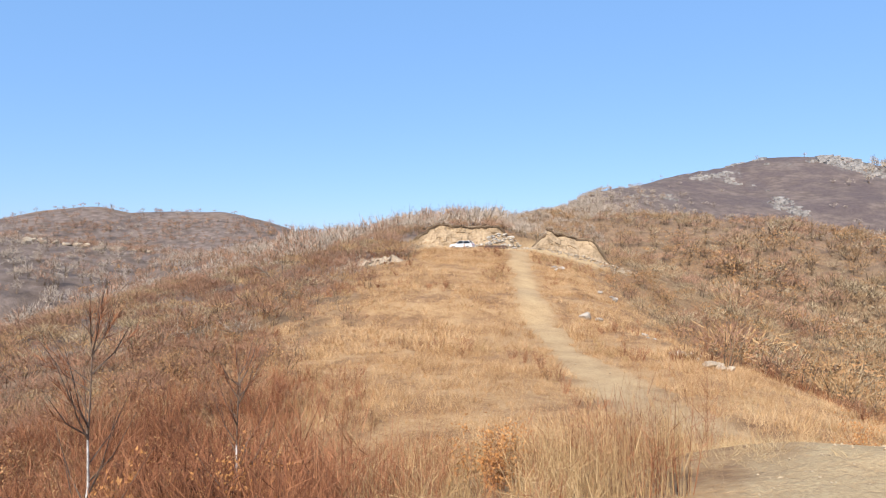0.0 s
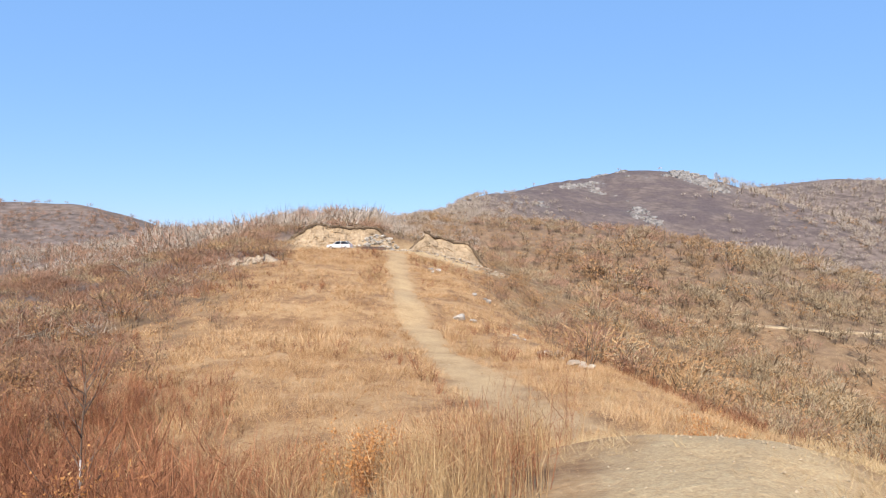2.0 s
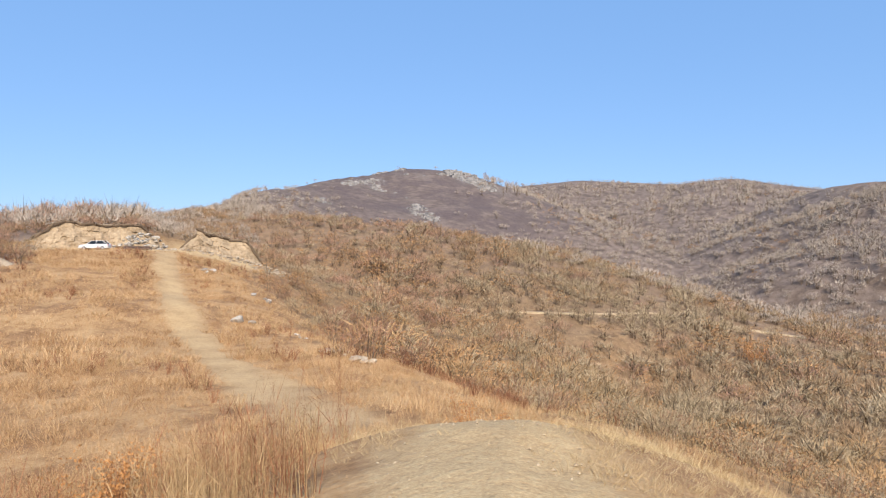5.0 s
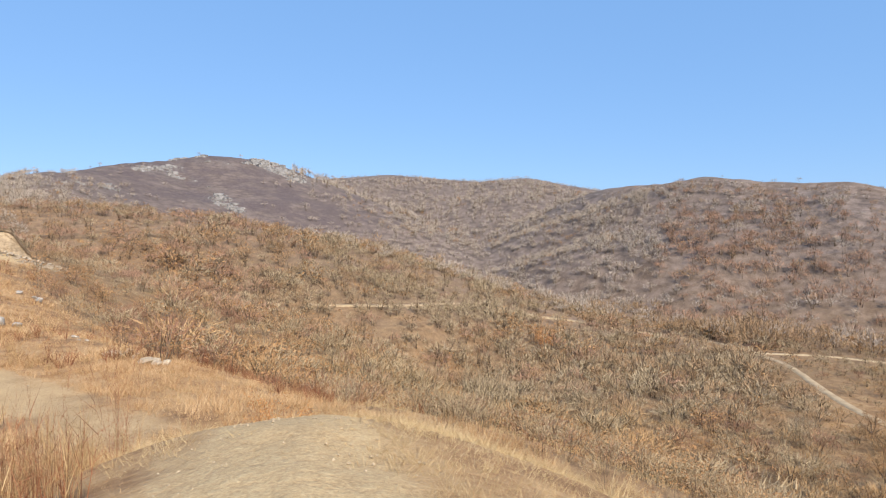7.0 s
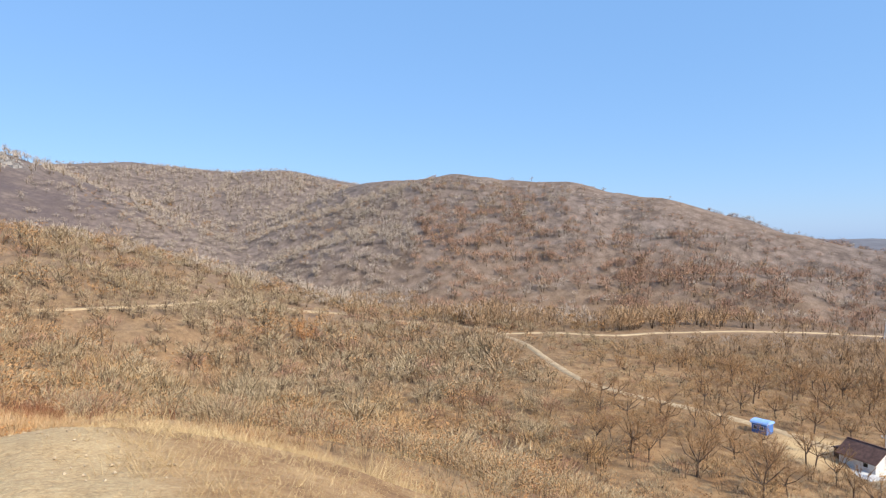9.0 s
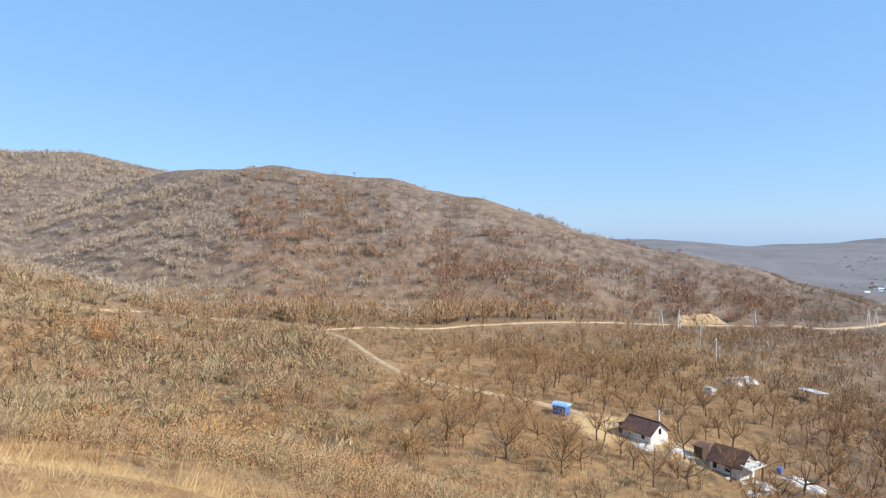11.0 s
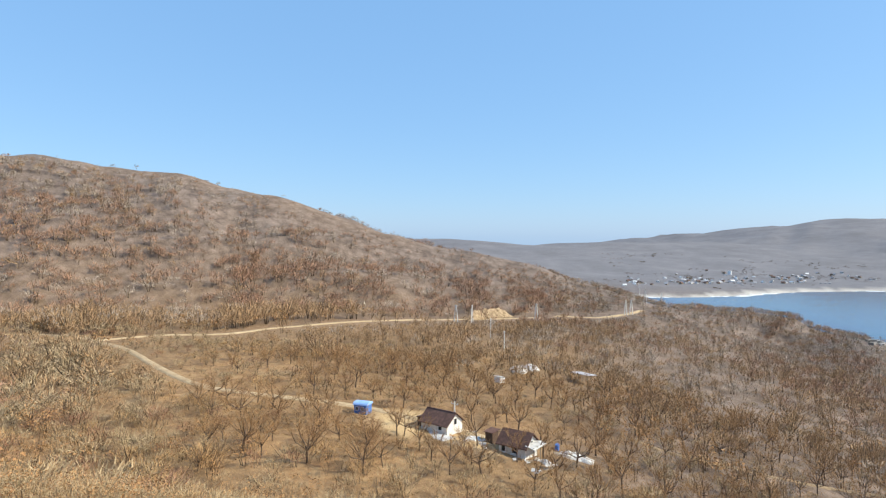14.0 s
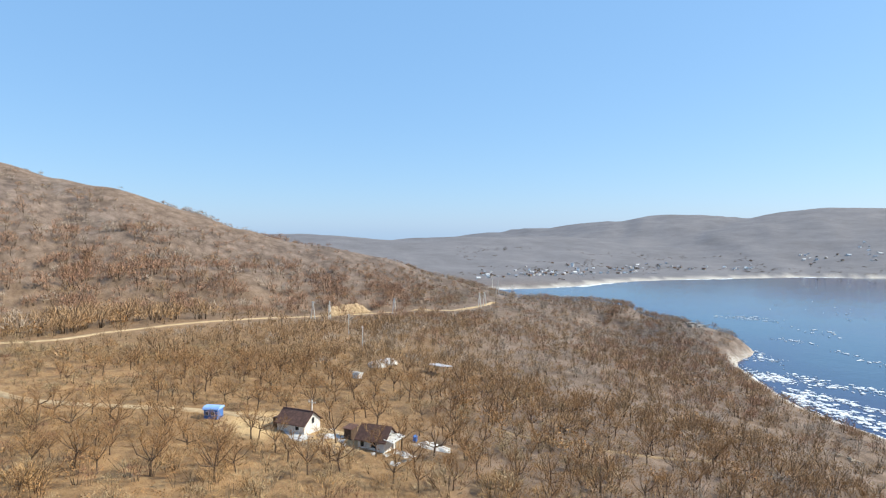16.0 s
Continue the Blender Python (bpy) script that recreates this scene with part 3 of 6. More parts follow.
def build_woods():
    rng = np.random.default_rng(5)
    far = [canopy_form(rng, 36, 0.035, 3, 1.1) for _ in range(9)]
    bare = [canopy_form(rng, 64, 0.0255, 4, 1.0) for _ in range(12)]
    fine = [canopy_form(rng, 84, 0.020, 5, 0.9) for _ in range(12)]
    leafy = [dead_leaves(rng, 50, 1.2) for _ in range(9)]
    trunks = []
    xs, ys = [], []
    for a0, a1, d0, d1, sp in ((-44, 14, 120, 300, 3.7), (-44, 14, 300, 520, 5.2), (12, 60, 225, 560, 5.6), (60, 86, 225, 560, 5.2), (84, 118, 165, 560, 4.9), (34, 64, 560, 960, 9.0), (108, 150, 160, 500, 4.1), (116, 150, 96, 160, 4.8), (-44, 36, 500, 640, 8)):
        x, y = sector(rng, a0, a1, d0, d1, sp)
        xs.append(x), ys.append(y)
    x, y = np.concatenate(xs), np.concatenate(ys)
    z = land(x, y)
    earth, straw, rock, heath = cover(x, y)
    ok = (z > SEA + 5) & (rng.random(len(x)) > np.maximum(np.maximum(straw * 0.95, rock), np.maximum(heath, earth))) & (off_ways(x, y) > np.where(rng.random(len(x)) < 0.8, 7.0, 2.6))
    ok &= open_to(x, y, z) | (rng.random(len(x)) < 0.06)
    crest = line_distance(x, y, [q[:2] for q in HUMP[2:17]])
    ok &= rng.random(len(x)) < 0.06 + 0.94 * step(8, 30, crest)
    crest = np.minimum(line_distance(x, y, [q[:2] for q in NORTH_EAST]), line_distance(x, y, [q[:2] for q in WEST_RIDGE]))
    ok &= rng.random(len(x)) < 0.35 + 0.65 * step(5, 40, crest)
    n = vnoise(x, y, 60, 41) + 0.6 * vnoise(x, y, 22, 42)
    ok &= rng.random(len(x)) < np.where(np.hypot(x, y) > 250, 0.9, 0.75) + 0.3 * n
    x, y, z, n = x[ok], y[ok], z[ok], n[ok]
    az, r = np.degrees(np.arctan2(x, y)), np.hypot(x, y)
    h = rng.uniform(3.5, 6.5, len(x)) * (1 + 0.2 * n) * np.where((az > 30) & (r > 230) & (az < 106), 1.45, 1.0)
    h = np.where((az > 8) & (az < 60) & (r > 360), h * np.where(r > 560, 1.15, 0.8), h)
    h = np.where(az < 12, h * np.where((r < 240) & (az > -14), 1.15, 0.8), h)
    crest = np.minimum(line_distance(x, y, [q[:2] for q in HUMP[2:17]]), line_distance(x, y, [q[:2] for q in NORTH_EAST]))
    h = h * (0.42 + 0.58 * step(10, 70, crest))
    h = np.where(rng.random(len(x)) < 0.85, np.minimum(h, under_road(x, y)), h)
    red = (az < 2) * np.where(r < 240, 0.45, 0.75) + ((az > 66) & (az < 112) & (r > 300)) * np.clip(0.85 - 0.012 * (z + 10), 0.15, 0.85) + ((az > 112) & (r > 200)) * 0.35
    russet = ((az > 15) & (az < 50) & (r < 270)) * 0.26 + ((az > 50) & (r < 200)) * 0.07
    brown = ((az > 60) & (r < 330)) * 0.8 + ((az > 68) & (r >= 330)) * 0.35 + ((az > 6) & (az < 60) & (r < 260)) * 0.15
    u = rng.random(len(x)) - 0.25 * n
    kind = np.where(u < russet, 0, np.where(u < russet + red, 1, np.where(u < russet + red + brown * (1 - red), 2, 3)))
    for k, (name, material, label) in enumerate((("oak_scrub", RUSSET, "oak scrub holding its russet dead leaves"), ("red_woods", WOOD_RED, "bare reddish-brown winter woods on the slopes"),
                                                ("brown_woods", WOOD_BROWN, "bare brown winter trees on the valley bench"), ("grey_woods", WOOD_GREY_HAZED, "bare grey winter woods on the far slopes, distance haze put into their colour"))):
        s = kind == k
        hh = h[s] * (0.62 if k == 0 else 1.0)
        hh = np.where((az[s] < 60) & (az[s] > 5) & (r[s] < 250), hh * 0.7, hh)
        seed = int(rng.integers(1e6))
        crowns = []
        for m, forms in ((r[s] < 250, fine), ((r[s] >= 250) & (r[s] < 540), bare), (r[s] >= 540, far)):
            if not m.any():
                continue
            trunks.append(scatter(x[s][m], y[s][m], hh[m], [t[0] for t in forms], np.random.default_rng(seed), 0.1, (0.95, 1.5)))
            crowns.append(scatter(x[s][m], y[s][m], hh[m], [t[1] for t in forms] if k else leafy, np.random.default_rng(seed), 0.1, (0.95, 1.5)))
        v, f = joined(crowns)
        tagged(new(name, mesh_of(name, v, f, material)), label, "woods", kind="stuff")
    # clumps of trees about the village
    x, y = sector(rng, 116, 154, 950, 1560, 19)
    z = land(x, y)
    ok = (z > SEA + 2.5) & (z < SEA + 40) & (vnoise(x, y, 70, 43) + 0.8 * vnoise(x, y, 25, 44) > 0.25)
    v, f = scatter(x[ok], y[ok], rng.uniform(3, 7, ok.sum()), [t[1] for t in bare], rng, 0.1, (1.2, 1.9))
    tagged(new("village_trees", mesh_of("village_trees", v, f, DARK_BARK)), "clumps of dark bare trees about the village", "woods", kind="stuff")
    v, f = joined(trunks)
    tagged(new("woods_trunks", mesh_of("woods_trunks", v, f, DARK_BARK)), "dark bare trunks and limbs in the winter woods", "trunks", kind="stuff")


build_woods()


def part(name, bm, material, parent=None, label=""):
    """Links a bmesh as one mesh object, under a thing if one is given."""
    me = bpy.data.meshes.new(name)
    bm.normal_update()
    bm.to_mesh(me)
    bm.free()
    if material:
        me.materials.append(material)
    ob = new(name, me)
    if parent:
        ob.parent = parent
    return tagged(ob, label)


def ribbon(name, pts, width, material, label, lift=0.16, step_len=2.0):
    """A road laid on the land: a strip with a crown, banked earth shoulders and soft wandering edges."""
    pts = [Vector((*q, 0)) for q in pts]
    dense = []
    for i in range(len(pts) - 1):
        p0, p1, p2, p3 = pts[max(i - 1, 0)], pts[i], pts[i + 1], pts[min(i + 2, len(pts) - 1)]
        n = max(2, int((p2 - p1).length / step_len))
        for k in range(n):
            t = k / n
            dense.append(0.5 * ((2 * p1) + (p2 - p0) * t + (2 * p0 - 5 * p1 + 4 * p2 - p3) * t * t + (3 * p1 - p0 - 3 * p2 + p3) * t ** 3))
    dense.append(pts[-1])
    d = np.array([(q.x, q.y) for q in dense])
    tg = np.gradient(d, axis=0)
    tg /= np.linalg.norm(tg, axis=1)[:, None]
    nrm = np.stack([-tg[:, 1], tg[:, 0]], 1)
    zc = land(d[:, 0], d[:, 1])
    verts, offs = [], ((-1.4, -0.4), (-0.85, lift), (-0.25, lift + 0.05), (0.25, lift + 0.05), (0.85, lift), (1.4, -0.4))
    for o, h in offs:
        w = width / 2 * (o + 0.12 * np.sign(o) * vnoise(d[:, 0], d[:, 1], 4, 51 + int(o * 10)))
        q = d + nrm * w[:, None]
        zz = np.maximum(land(q[:, 0], q[:, 1]), zc) if abs(o) < 1.1 else np.minimum(land(q[:, 0], q[:, 1]), zc)
        verts.append(np.stack([q[:, 0], q[:, 1], zz + h], 1))
    m, n = len(offs), len(d)
    v = np.stack(verts, 1).reshape(-1, 3)
    f = [(i * m + j, i * m + j + 1, (i + 1) * m + j + 1, (i + 1) * m + j) for i in range(n - 1) for j in range(m - 1)]
    return tagged(new(name, mesh_of(name, v, np.array(f)[:, ::-1], material, True)), label, "road", kind="structure")


DIRT = surface("road_dirt", (0.34, 0.24, 0.135), (0.56, 0.43, 0.265), 0.35, relief=0.03)
ribbon("road", LOWER_ROAD, 2.0, DIRT, "pale dirt road along the valley bench")
ribbon("road", UPPER_ROAD, 2.8, DIRT, "pale dirt road under the wooded hill")
ribbon("road", VALLEY_ROAD, 1.3, DIRT, "narrow dirt road among scrub on the far slope", 0.1)


# ---- scrub, brush and grass ----
def shrub_form(rng, stems=7, twigs=60, leafy=0.0, thick=0.012, spread=0.5):
    """A many-stemmed bush one metre high, to be scaled; with dead leaves where leafy."""
    pieces = []
    tips = []
    for _ in range(stems):
        a, out = rng.uniform(0, 6.28), rng.uniform(0.05, spread)
        foot = np.array([math.cos(a), math.sin(a), 0]) * rng.uniform(0, 0.30 - 0.36 * spread) - (0, 0, 0.06)
        top = np.array([math.cos(a) * out, math.sin(a) * out, rng.uniform(0.6, 1.0)])
        tips.append((foot, top))
        for _ in range(2):
            pieces.append(slivers(rng, foot[None], ((top - foot) / np.linalg.norm(top - foot))[None], np.array([np.linalg.norm(top - foot)]), np.array([thick * 1.5])))
    k = rng.integers(0, stems, twigs)
    t = rng.uniform(0.25, 1.0, twigs)
    at = np.array([tips[i][0] * (1 - u) + tips[i][1] * u for i, u in zip(k, t)])
    w = np.array([tips[i][1] - tips[i][0] for i in k])
    w = w / np.linalg.norm(w, axis=1)[:, None] + rng.normal(0, 0.55, (twigs, 3))
    w /= np.linalg.norm(w, axis=1)[:, None]
    ln = rng.uniform(0.15, 0.42, twigs)
    pieces.append(slivers(rng, at, w, ln, rng.uniform(0.5, 1.0, twigs) * thick))
    bark = joined(pieces)
    if not leafy:
        return bark
    n = int(twigs * (2.2 if leafy > 1 else 6))
    i = rng.integers(0, twigs, n)
    p = at[i] + w[i] * ln[i][:, None] * rng.uniform(0.3, 1, (n, 1)) + rng.normal(0, 0.03, (n, 3))
    d = rng.normal(size=(n, 3))
    d /= np.linalg.norm(d, axis=1)[:, None]
    return bark, slivers(rng, p, d, rng.uniform(0.06, 0.11, n) * leafy, rng.uniform(0.05, 0.085, n) * leafy)


def tuft_form(rng, blades=9, spread=0.5, width=0.02, droop=0.35):
    """A tuft of dry grass one metre high, to be scaled."""
    a = rng.uniform(0, 6.28, blades)
    foot = np.stack([np.cos(a), np.sin(a), np.zeros(blades)], 1) * rng.uniform(0, spread * 0.5, (blades, 1))
    w = np.stack([np.cos(a) * droop, np.sin(a) * droop, np.ones(blades)], 1) + rng.normal(0, 0.22, (blades, 3))
    w /= np.linalg.norm(w, axis=1)[:, None]
    return slivers(rng, foot, w, rng.uniform(0.5, 1.0, blades), rng.uniform(0.6, 1.2, blades) * width)


STRAW = foliage("straw_grass", [(0.28, (0.22, 0.116, 0.060)), (0.52, (0.54, 0.345, 0.20)), (0.82, (0.82, 0.61, 0.40))], 0.3)
STEM_RED = foliage("red_brown_stems", [(0.32, (0.085, 0.034, 0.022)), (0.55, (0.31, 0.135, 0.08)), (0.85, (0.60, 0.31, 0.19))], 0.2)
STEM_TAN = foliage("tan_stems", [(0.32, (0.16, 0.095, 0.055)), (0.55, (0.46, 0.31, 0.175)), (0.85, (0.76, 0.58, 0.37))], 0.2)


STRAW_PALE = foliage("pale_straw_grass", [(0.28, (0.31, 0.205, 0.11)), (0.52, (0.55, 0.41, 0.245)), (0.82, (0.78, 0.63, 0.415))], 0.3)


def stuff(name, arrays, material, label, category):
    return tagged(new(name, mesh_of(name, *arrays, material)), label, category, kind="stuff")


def build_scrub():
    """Dense bushes and small trees on the slopes between the viewpoint and the valley."""
    rng = np.random.default_rng(11)
    zones = [(10, 75, 11, 42, 1.5), (10, 75, 42, 80, 2.4), (8, 75, 80, 130, 2.5), (8, 76, 130, 190, 2.9), (8, 84, 190, 260, 3.9), (75, 150, 11, 42, 1.5), (75, 150, 42, 75, 2.4), (75, 150, 75, 130, 2.3), (76, 150, 130, 200, 2.7), (-50, 8, 22, 60, 1.45), (-50, 6, 60, 140, 2.0)]
    xy = [sector(rng, *q) for q in zones]
    x, y = np.concatenate([q[0] for q in xy]), np.concatenate([q[1] for q in xy])
    earth, straw, rock, heath = cover(x, y)
    z, az, r = land(x, y), np.degrees(np.arctan2(x, y)), np.hypot(x, y)
    n = vnoise(x, y, 17, 61) + 0.7 * vnoise(x, y, 6, 62)
    ok = (rng.random(len(x)) > np.maximum(straw * 1.02, earth * 3)) & (off_ways(x, y) > np.where(az < 70, 1.1, 1.7)) & (z > SEA + 4)
    ok &= rng.random(len(x)) < np.where((az > 104) & (r > 72), 0.45, 0.98) + 0.28 * n
    ok &= (np.hypot(x - 108, y + 24) > 12) & (np.hypot(x - 97, y + 35) > 10) & (np.hypot(x - 98, y + 43) > 5) & (np.hypot((x - 22) / 1.5, y - 109) > 8)
    # low growth close below the brow keeps the view open, and the verges are cut back
    h = rng.uniform(1.7, 4.3, len(x)) * (1 + 0.25 * n)
    h = np.where((az > 24) & (az < 78) & (r > 50), h * 1.4, h)
    h = np.where(r < 42, np.minimum(h, 0.75 + r * 0.042), h)
    h = np.where((az > 74) & (r > 92), h * 0.75, h)
    h = np.where(az < 4, np.minimum(h, np.where(r < 60, 2.4, 3.4)), h)
    cut = (off_ways(x * (1 + 4 / r), y * (1 + 4 / r)) < 4) & (rng.random(len(x)) < np.where(az < 70, 0.2, 0.8))
    h = np.where(cut, np.minimum(h, 0.9), h)
    h = np.where(rng.random(len(x)) < 0.9, np.minimum(h, under_road(x, y)), h)
    ok &= open_to(x, y, z, h + 0.5)
    x, y, az, r, n, h = x[ok], y[ok], az[ok], r[ok], n[ok], h[ok]
    u = rng.random(len(x)) + 0.36 * vnoise(x, y, 13, 63)
    ru = np.where(az < 8, np.where(r < 88, 0.16, 0.03), np.where(az < 36, np.where(r < 110, 0.38, 0.20), np.where(az < 75, 0.09, 0.10)))
    ru = np.where(r < 40, ru + 0.12, ru)
    reds = np.where(az < 8, np.where(r < 88, 0.9, 0.75), np.where(az < 32, 0.42, 0.10))
    grey = np.where(az < 34, 0.5, np.where(az < 80, 0.72, 0.5)) + 0.3 * vnoise(x, y, 24, 64)
    kind = np.where(u < ru, 0, np.where(u < ru + reds * (1 - ru), 1, np.where(rng.random(len(x)) > grey, 2, 3)))
    bark, crowns, leaves = [], [[] for _ in range(7)], []
    for d0, d1, twigs, thick, reach, many, size in ((0, 42, 190, 0.0075, 0.62, 200, 0.45), (42, 85, 155, 0.012, 0.72, 150, 0.46), (85, 135, 124, 0.0150, 0.88, 110, 0.58), (135, 400, 80, 0.022, 1.0, 72, 0.80)):
        forms = [canopy_form(rng, twigs, thick, 6, reach) for _ in range(9)]
        for k in range(4):
            near = np.where((az < 8) & (r > 60), 60, r)
            s = (kind == k) & (near >= d0) & (near < d1)
            # past 112 m the same crowns turn greyer, distance haze put into their colour
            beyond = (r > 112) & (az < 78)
            seed = int(rng.integers(1e6))
            wide = (1.15, 1.8)
            bark.append(scatter(x[s], y[s], h[s], [q[0] for q in forms], np.random.default_rng(seed), 0.1, wide))
            if k:
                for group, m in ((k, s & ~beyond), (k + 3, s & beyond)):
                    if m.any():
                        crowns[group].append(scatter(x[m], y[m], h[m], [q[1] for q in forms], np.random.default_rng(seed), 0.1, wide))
            else:
                tufts = [dead_leaves(rng, many, size) for _ in range(7)]
                leaves.append(scatter(x[s], y[s], h[s] * 0.95, tufts, np.random.default_rng(seed), 0.1, wide))
    stuff("scrub_stems", joined(bark), DARK_BARK, "dark crooked stems of the scrub on the slopes", "stems")
    stuff("oak_leaves", joined(leaves), RUSSET, "dead orange-brown leaves still on low oak bushes", "leaves")
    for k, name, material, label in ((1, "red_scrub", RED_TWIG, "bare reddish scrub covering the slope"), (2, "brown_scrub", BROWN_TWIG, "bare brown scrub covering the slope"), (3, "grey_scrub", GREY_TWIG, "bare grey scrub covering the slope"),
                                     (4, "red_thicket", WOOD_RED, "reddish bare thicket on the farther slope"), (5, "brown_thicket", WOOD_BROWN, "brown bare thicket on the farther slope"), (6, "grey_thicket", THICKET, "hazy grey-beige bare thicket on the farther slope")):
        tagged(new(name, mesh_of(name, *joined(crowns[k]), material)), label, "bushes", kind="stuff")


def build_brush():
    """Fine stems and tall grass right in front of the viewpoint, and grass on the spur."""
    rng = np.random.default_rng(17)
    fine = [shrub_form(rng, 11, 70, 0, 0.0062, 0.30) for _ in range(6)]
    forms = [shrub_form(rng, 9, 96, 0, 0.0085) for _ in range(6)]
    leafy = [shrub_form(rng, 6, 34, 0.30, 0.0055) for _ in range(4)]
    xy = [sector(rng, -50, 24, 5.0, 13, 0.36), sector(rng, -50, -6, 13, 38, 0.62), sector(rng, -6, 24, 13, 19, 0.55)]
    x, y = np.concatenate([q[0] for q in xy]), np.concatenate([q[1] for q in xy])
    az, r, z = np.degrees(np.arctan2(x, y)), np.hypot(x, y), land(x, y)
    earth, straw, rock, heath = cover(x, y)
    n = vnoise(x, y, 4.0, 71) + 0.5 * vnoise(x, y, 1.6, 72)
    lush = np.where(r < 13, 0.95, np.where(az < -24, 0.95, np.where(az < -6, 0.95 - 0.5 * step(16, 30, r), 0.75)))
    ok = (earth < 0.15) & (rng.random(len(x)) < lush + 0.35 * n) & (az + 3 * n < 22.5)
    x, y, az, r, n = x[ok], y[ok], az[ok], r[ok], n[ok]
    h = rng.uniform(0.75, 1.35, len(x)) * (1 + 0.25 * n) * np.where(az < -8, 1.3, 1.0) * np.where((r > 13) & (az < -14), 1.35, 1.0) * np.where((az > 4) & (r < 13), 0.85, 1.0)
    h = np.where((np.abs(az - 4.6) < 3) & (r < 9.8), h * 0.5, h)
    u = rng.random(len(x))
    red = np.clip(0.95 - (az + 14) / 22, 0.14, 0.92)
    kind = np.where(u < np.where(r < 12, 0.012, 0.05), 0, np.where(u < red, 1, 2))
    s = kind == 0
    g = np.random.default_rng(4)
    stuff("leafy_brush", scatter(x[s], y[s], h[s], [q[0] for q in leafy], g), STEM_RED, "thin stems of young oak among the brush", "brush")
    g = np.random.default_rng(4)
    stuff("brush_leaves", scatter(x[s], y[s], h[s], [q[1] for q in leafy], g), RUSSET, "curled orange dead leaves on young oak stems", "leaves")
    for k, name, material, label, size in ((1, "red_brush", STEM_RED, "dense bare red-brown brush in the foreground", 1.0), (2, "tan_brush", STEM_TAN, "dense dry tan weed stalks in the foreground", 0.9)):
        s, t = (kind == k) & (r < 11), (kind == k) & (r >= 11)
        stuff(name, joined([scatter(x[s], y[s], h[s] * size, fine, rng), scatter(x[t], y[t], h[t] * size, forms, rng)]), material, label, "brush")
    # grass
    tall = [tuft_form(rng, 11, 0.35, 0.008, 0.25) for _ in range(6)]
    low = [tuft_form(rng, 10, 1.1, 0.055, 0.55) for _ in range(6)]
    short = [tuft_form(rng, 13, 1.3, 0.018, 0.85) for _ in range(6)]
    x, y = sector(rng, -50, 25, 4.5, 30, 0.25)
    e, st = cover(x, y)[:2]
    rr = np.hypot(x, y)
    ok = (e < 0.2) & (rng.random(len(x)) < 0.75)
    stuff("tall_grass", scatter(x[ok], y[ok], rng.uniform(0.3, 0.7, ok.sum()) * (0.4 + 0.6 * step(6, 10, rr[ok])), tall, rng), STRAW, "tall dry straw grass around the viewpoint", "grass")
    x, y = sector(rng, 22, 80, 3.0, 14, 0.15)
    e, st = cover(x, y)[:2]
    az, r = np.degrees(np.arctan2(x, y)), np.hypot(x, y)
    fringe = step(5.6, 8.0, r + (az - 38) * 0.10)
    ok = rng.random(len(x)) < (0.45 + 0.7 * fringe) * (1 - 0.85 * e) * step(30, 44, az) + 0.6 * fringe * (1 - e) + 0.05
    stuff("brow_grass", scatter(x[ok], y[ok], rng.uniform(0.10, 0.26, ok.sum()) * (0.35 + 0.8 * fringe[ok]) * (1 - 0.55 * step(50, 75, az[ok])), short, rng, 0.02), STRAW_PALE, "pale dry grass along the edge of the bare brow", "grass")
    # grass among the bushes below the brow
    x, y = sector(rng, 24, 150, 9.0, 40, 0.62)
    e, st = cover(x, y)[:2]
    ok = (e < 0.3) & open_to(x, y, land(x, y), 1.2) & (rng.random(len(x)) < 0.75 + 0.4 * vnoise(x, y, 5, 77))
    reeds = [tuft_form(rng, 18, 0.9, 0.013, 0.55) for _ in range(6)]
    stuff("slope_grass", scatter(x[ok], y[ok], rng.uniform(0.35, 0.85, ok.sum()), reeds, rng), STRAW_PALE, "tall bleached grass among bushes below the brow", "grass")
    # the spur's slope
    x = np.concatenate([rng.uniform(-28, 30, 40000), rng.uniform(-18, 24, 9000)])
    y = np.concatenate([rng.uniform(14, 108, 40000), rng.uniform(15, 48, 9000)])
    e, st = cover(x, y)[:2]
    n = vnoise(x, y, 5, 73)
    ok = (rng.random(len(x)) < st * (0.62 + 0.3 * n)) & (e < 0.3) & (np.hypot(x, y) > 20)
    x, y = x[ok], y[ok]
    h = rng.uniform(0.3, 0.75, len(x)) * (1 + 0.5 * vnoise(x, y, 3, 78))
    k = np.hypot(x, y) < 46
    close = [tuft_form(rng, 15, 1.2, 0.034, 0.6) for _ in range(8)]
    stuff("spur_grass", joined([scatter(x[k], y[k], h[k] * 0.8, close, rng, 0.03), scatter(x[~k], y[~k], h[~k], low, rng, 0.03)]), STRAW, "wind-combed straw grass on the spur", "grass")
    # low growth between the bushes of the slopes and the bench
    xy = [sector(rng, 8, 76, 42, 120, 1.35), sector(rng, 8, 78, 120, 200, 2.0), sector(rng, 76, 150, 70, 130, 1.3), sector(rng, 78, 150, 130, 185, 1.9), sector(rng, -50, 4, 30, 120, 1.3)]
    x, y = np.concatenate([k[0] for k in xy]), np.concatenate([k[1] for k in xy])
    e, st = cover(x, y)[:2]
    ok = (e < 0.25) & (st < 0.55) & (off_ways(x, y) > 1.7) & (np.hypot(x - 107, y + 25) > 6.5)
    x, y = x[ok], y[ok]
    ok = open_to(x, y, land(x, y), 1.0)
    x, y = x[ok], y[ok]
    fine = [tuft_form(rng, 11, 1.2, 0.032, 0.65) for _ in range(7)]
    coarse = [tuft_form(rng, 9, 1.3, 0.07, 0.6) for _ in range(7)]
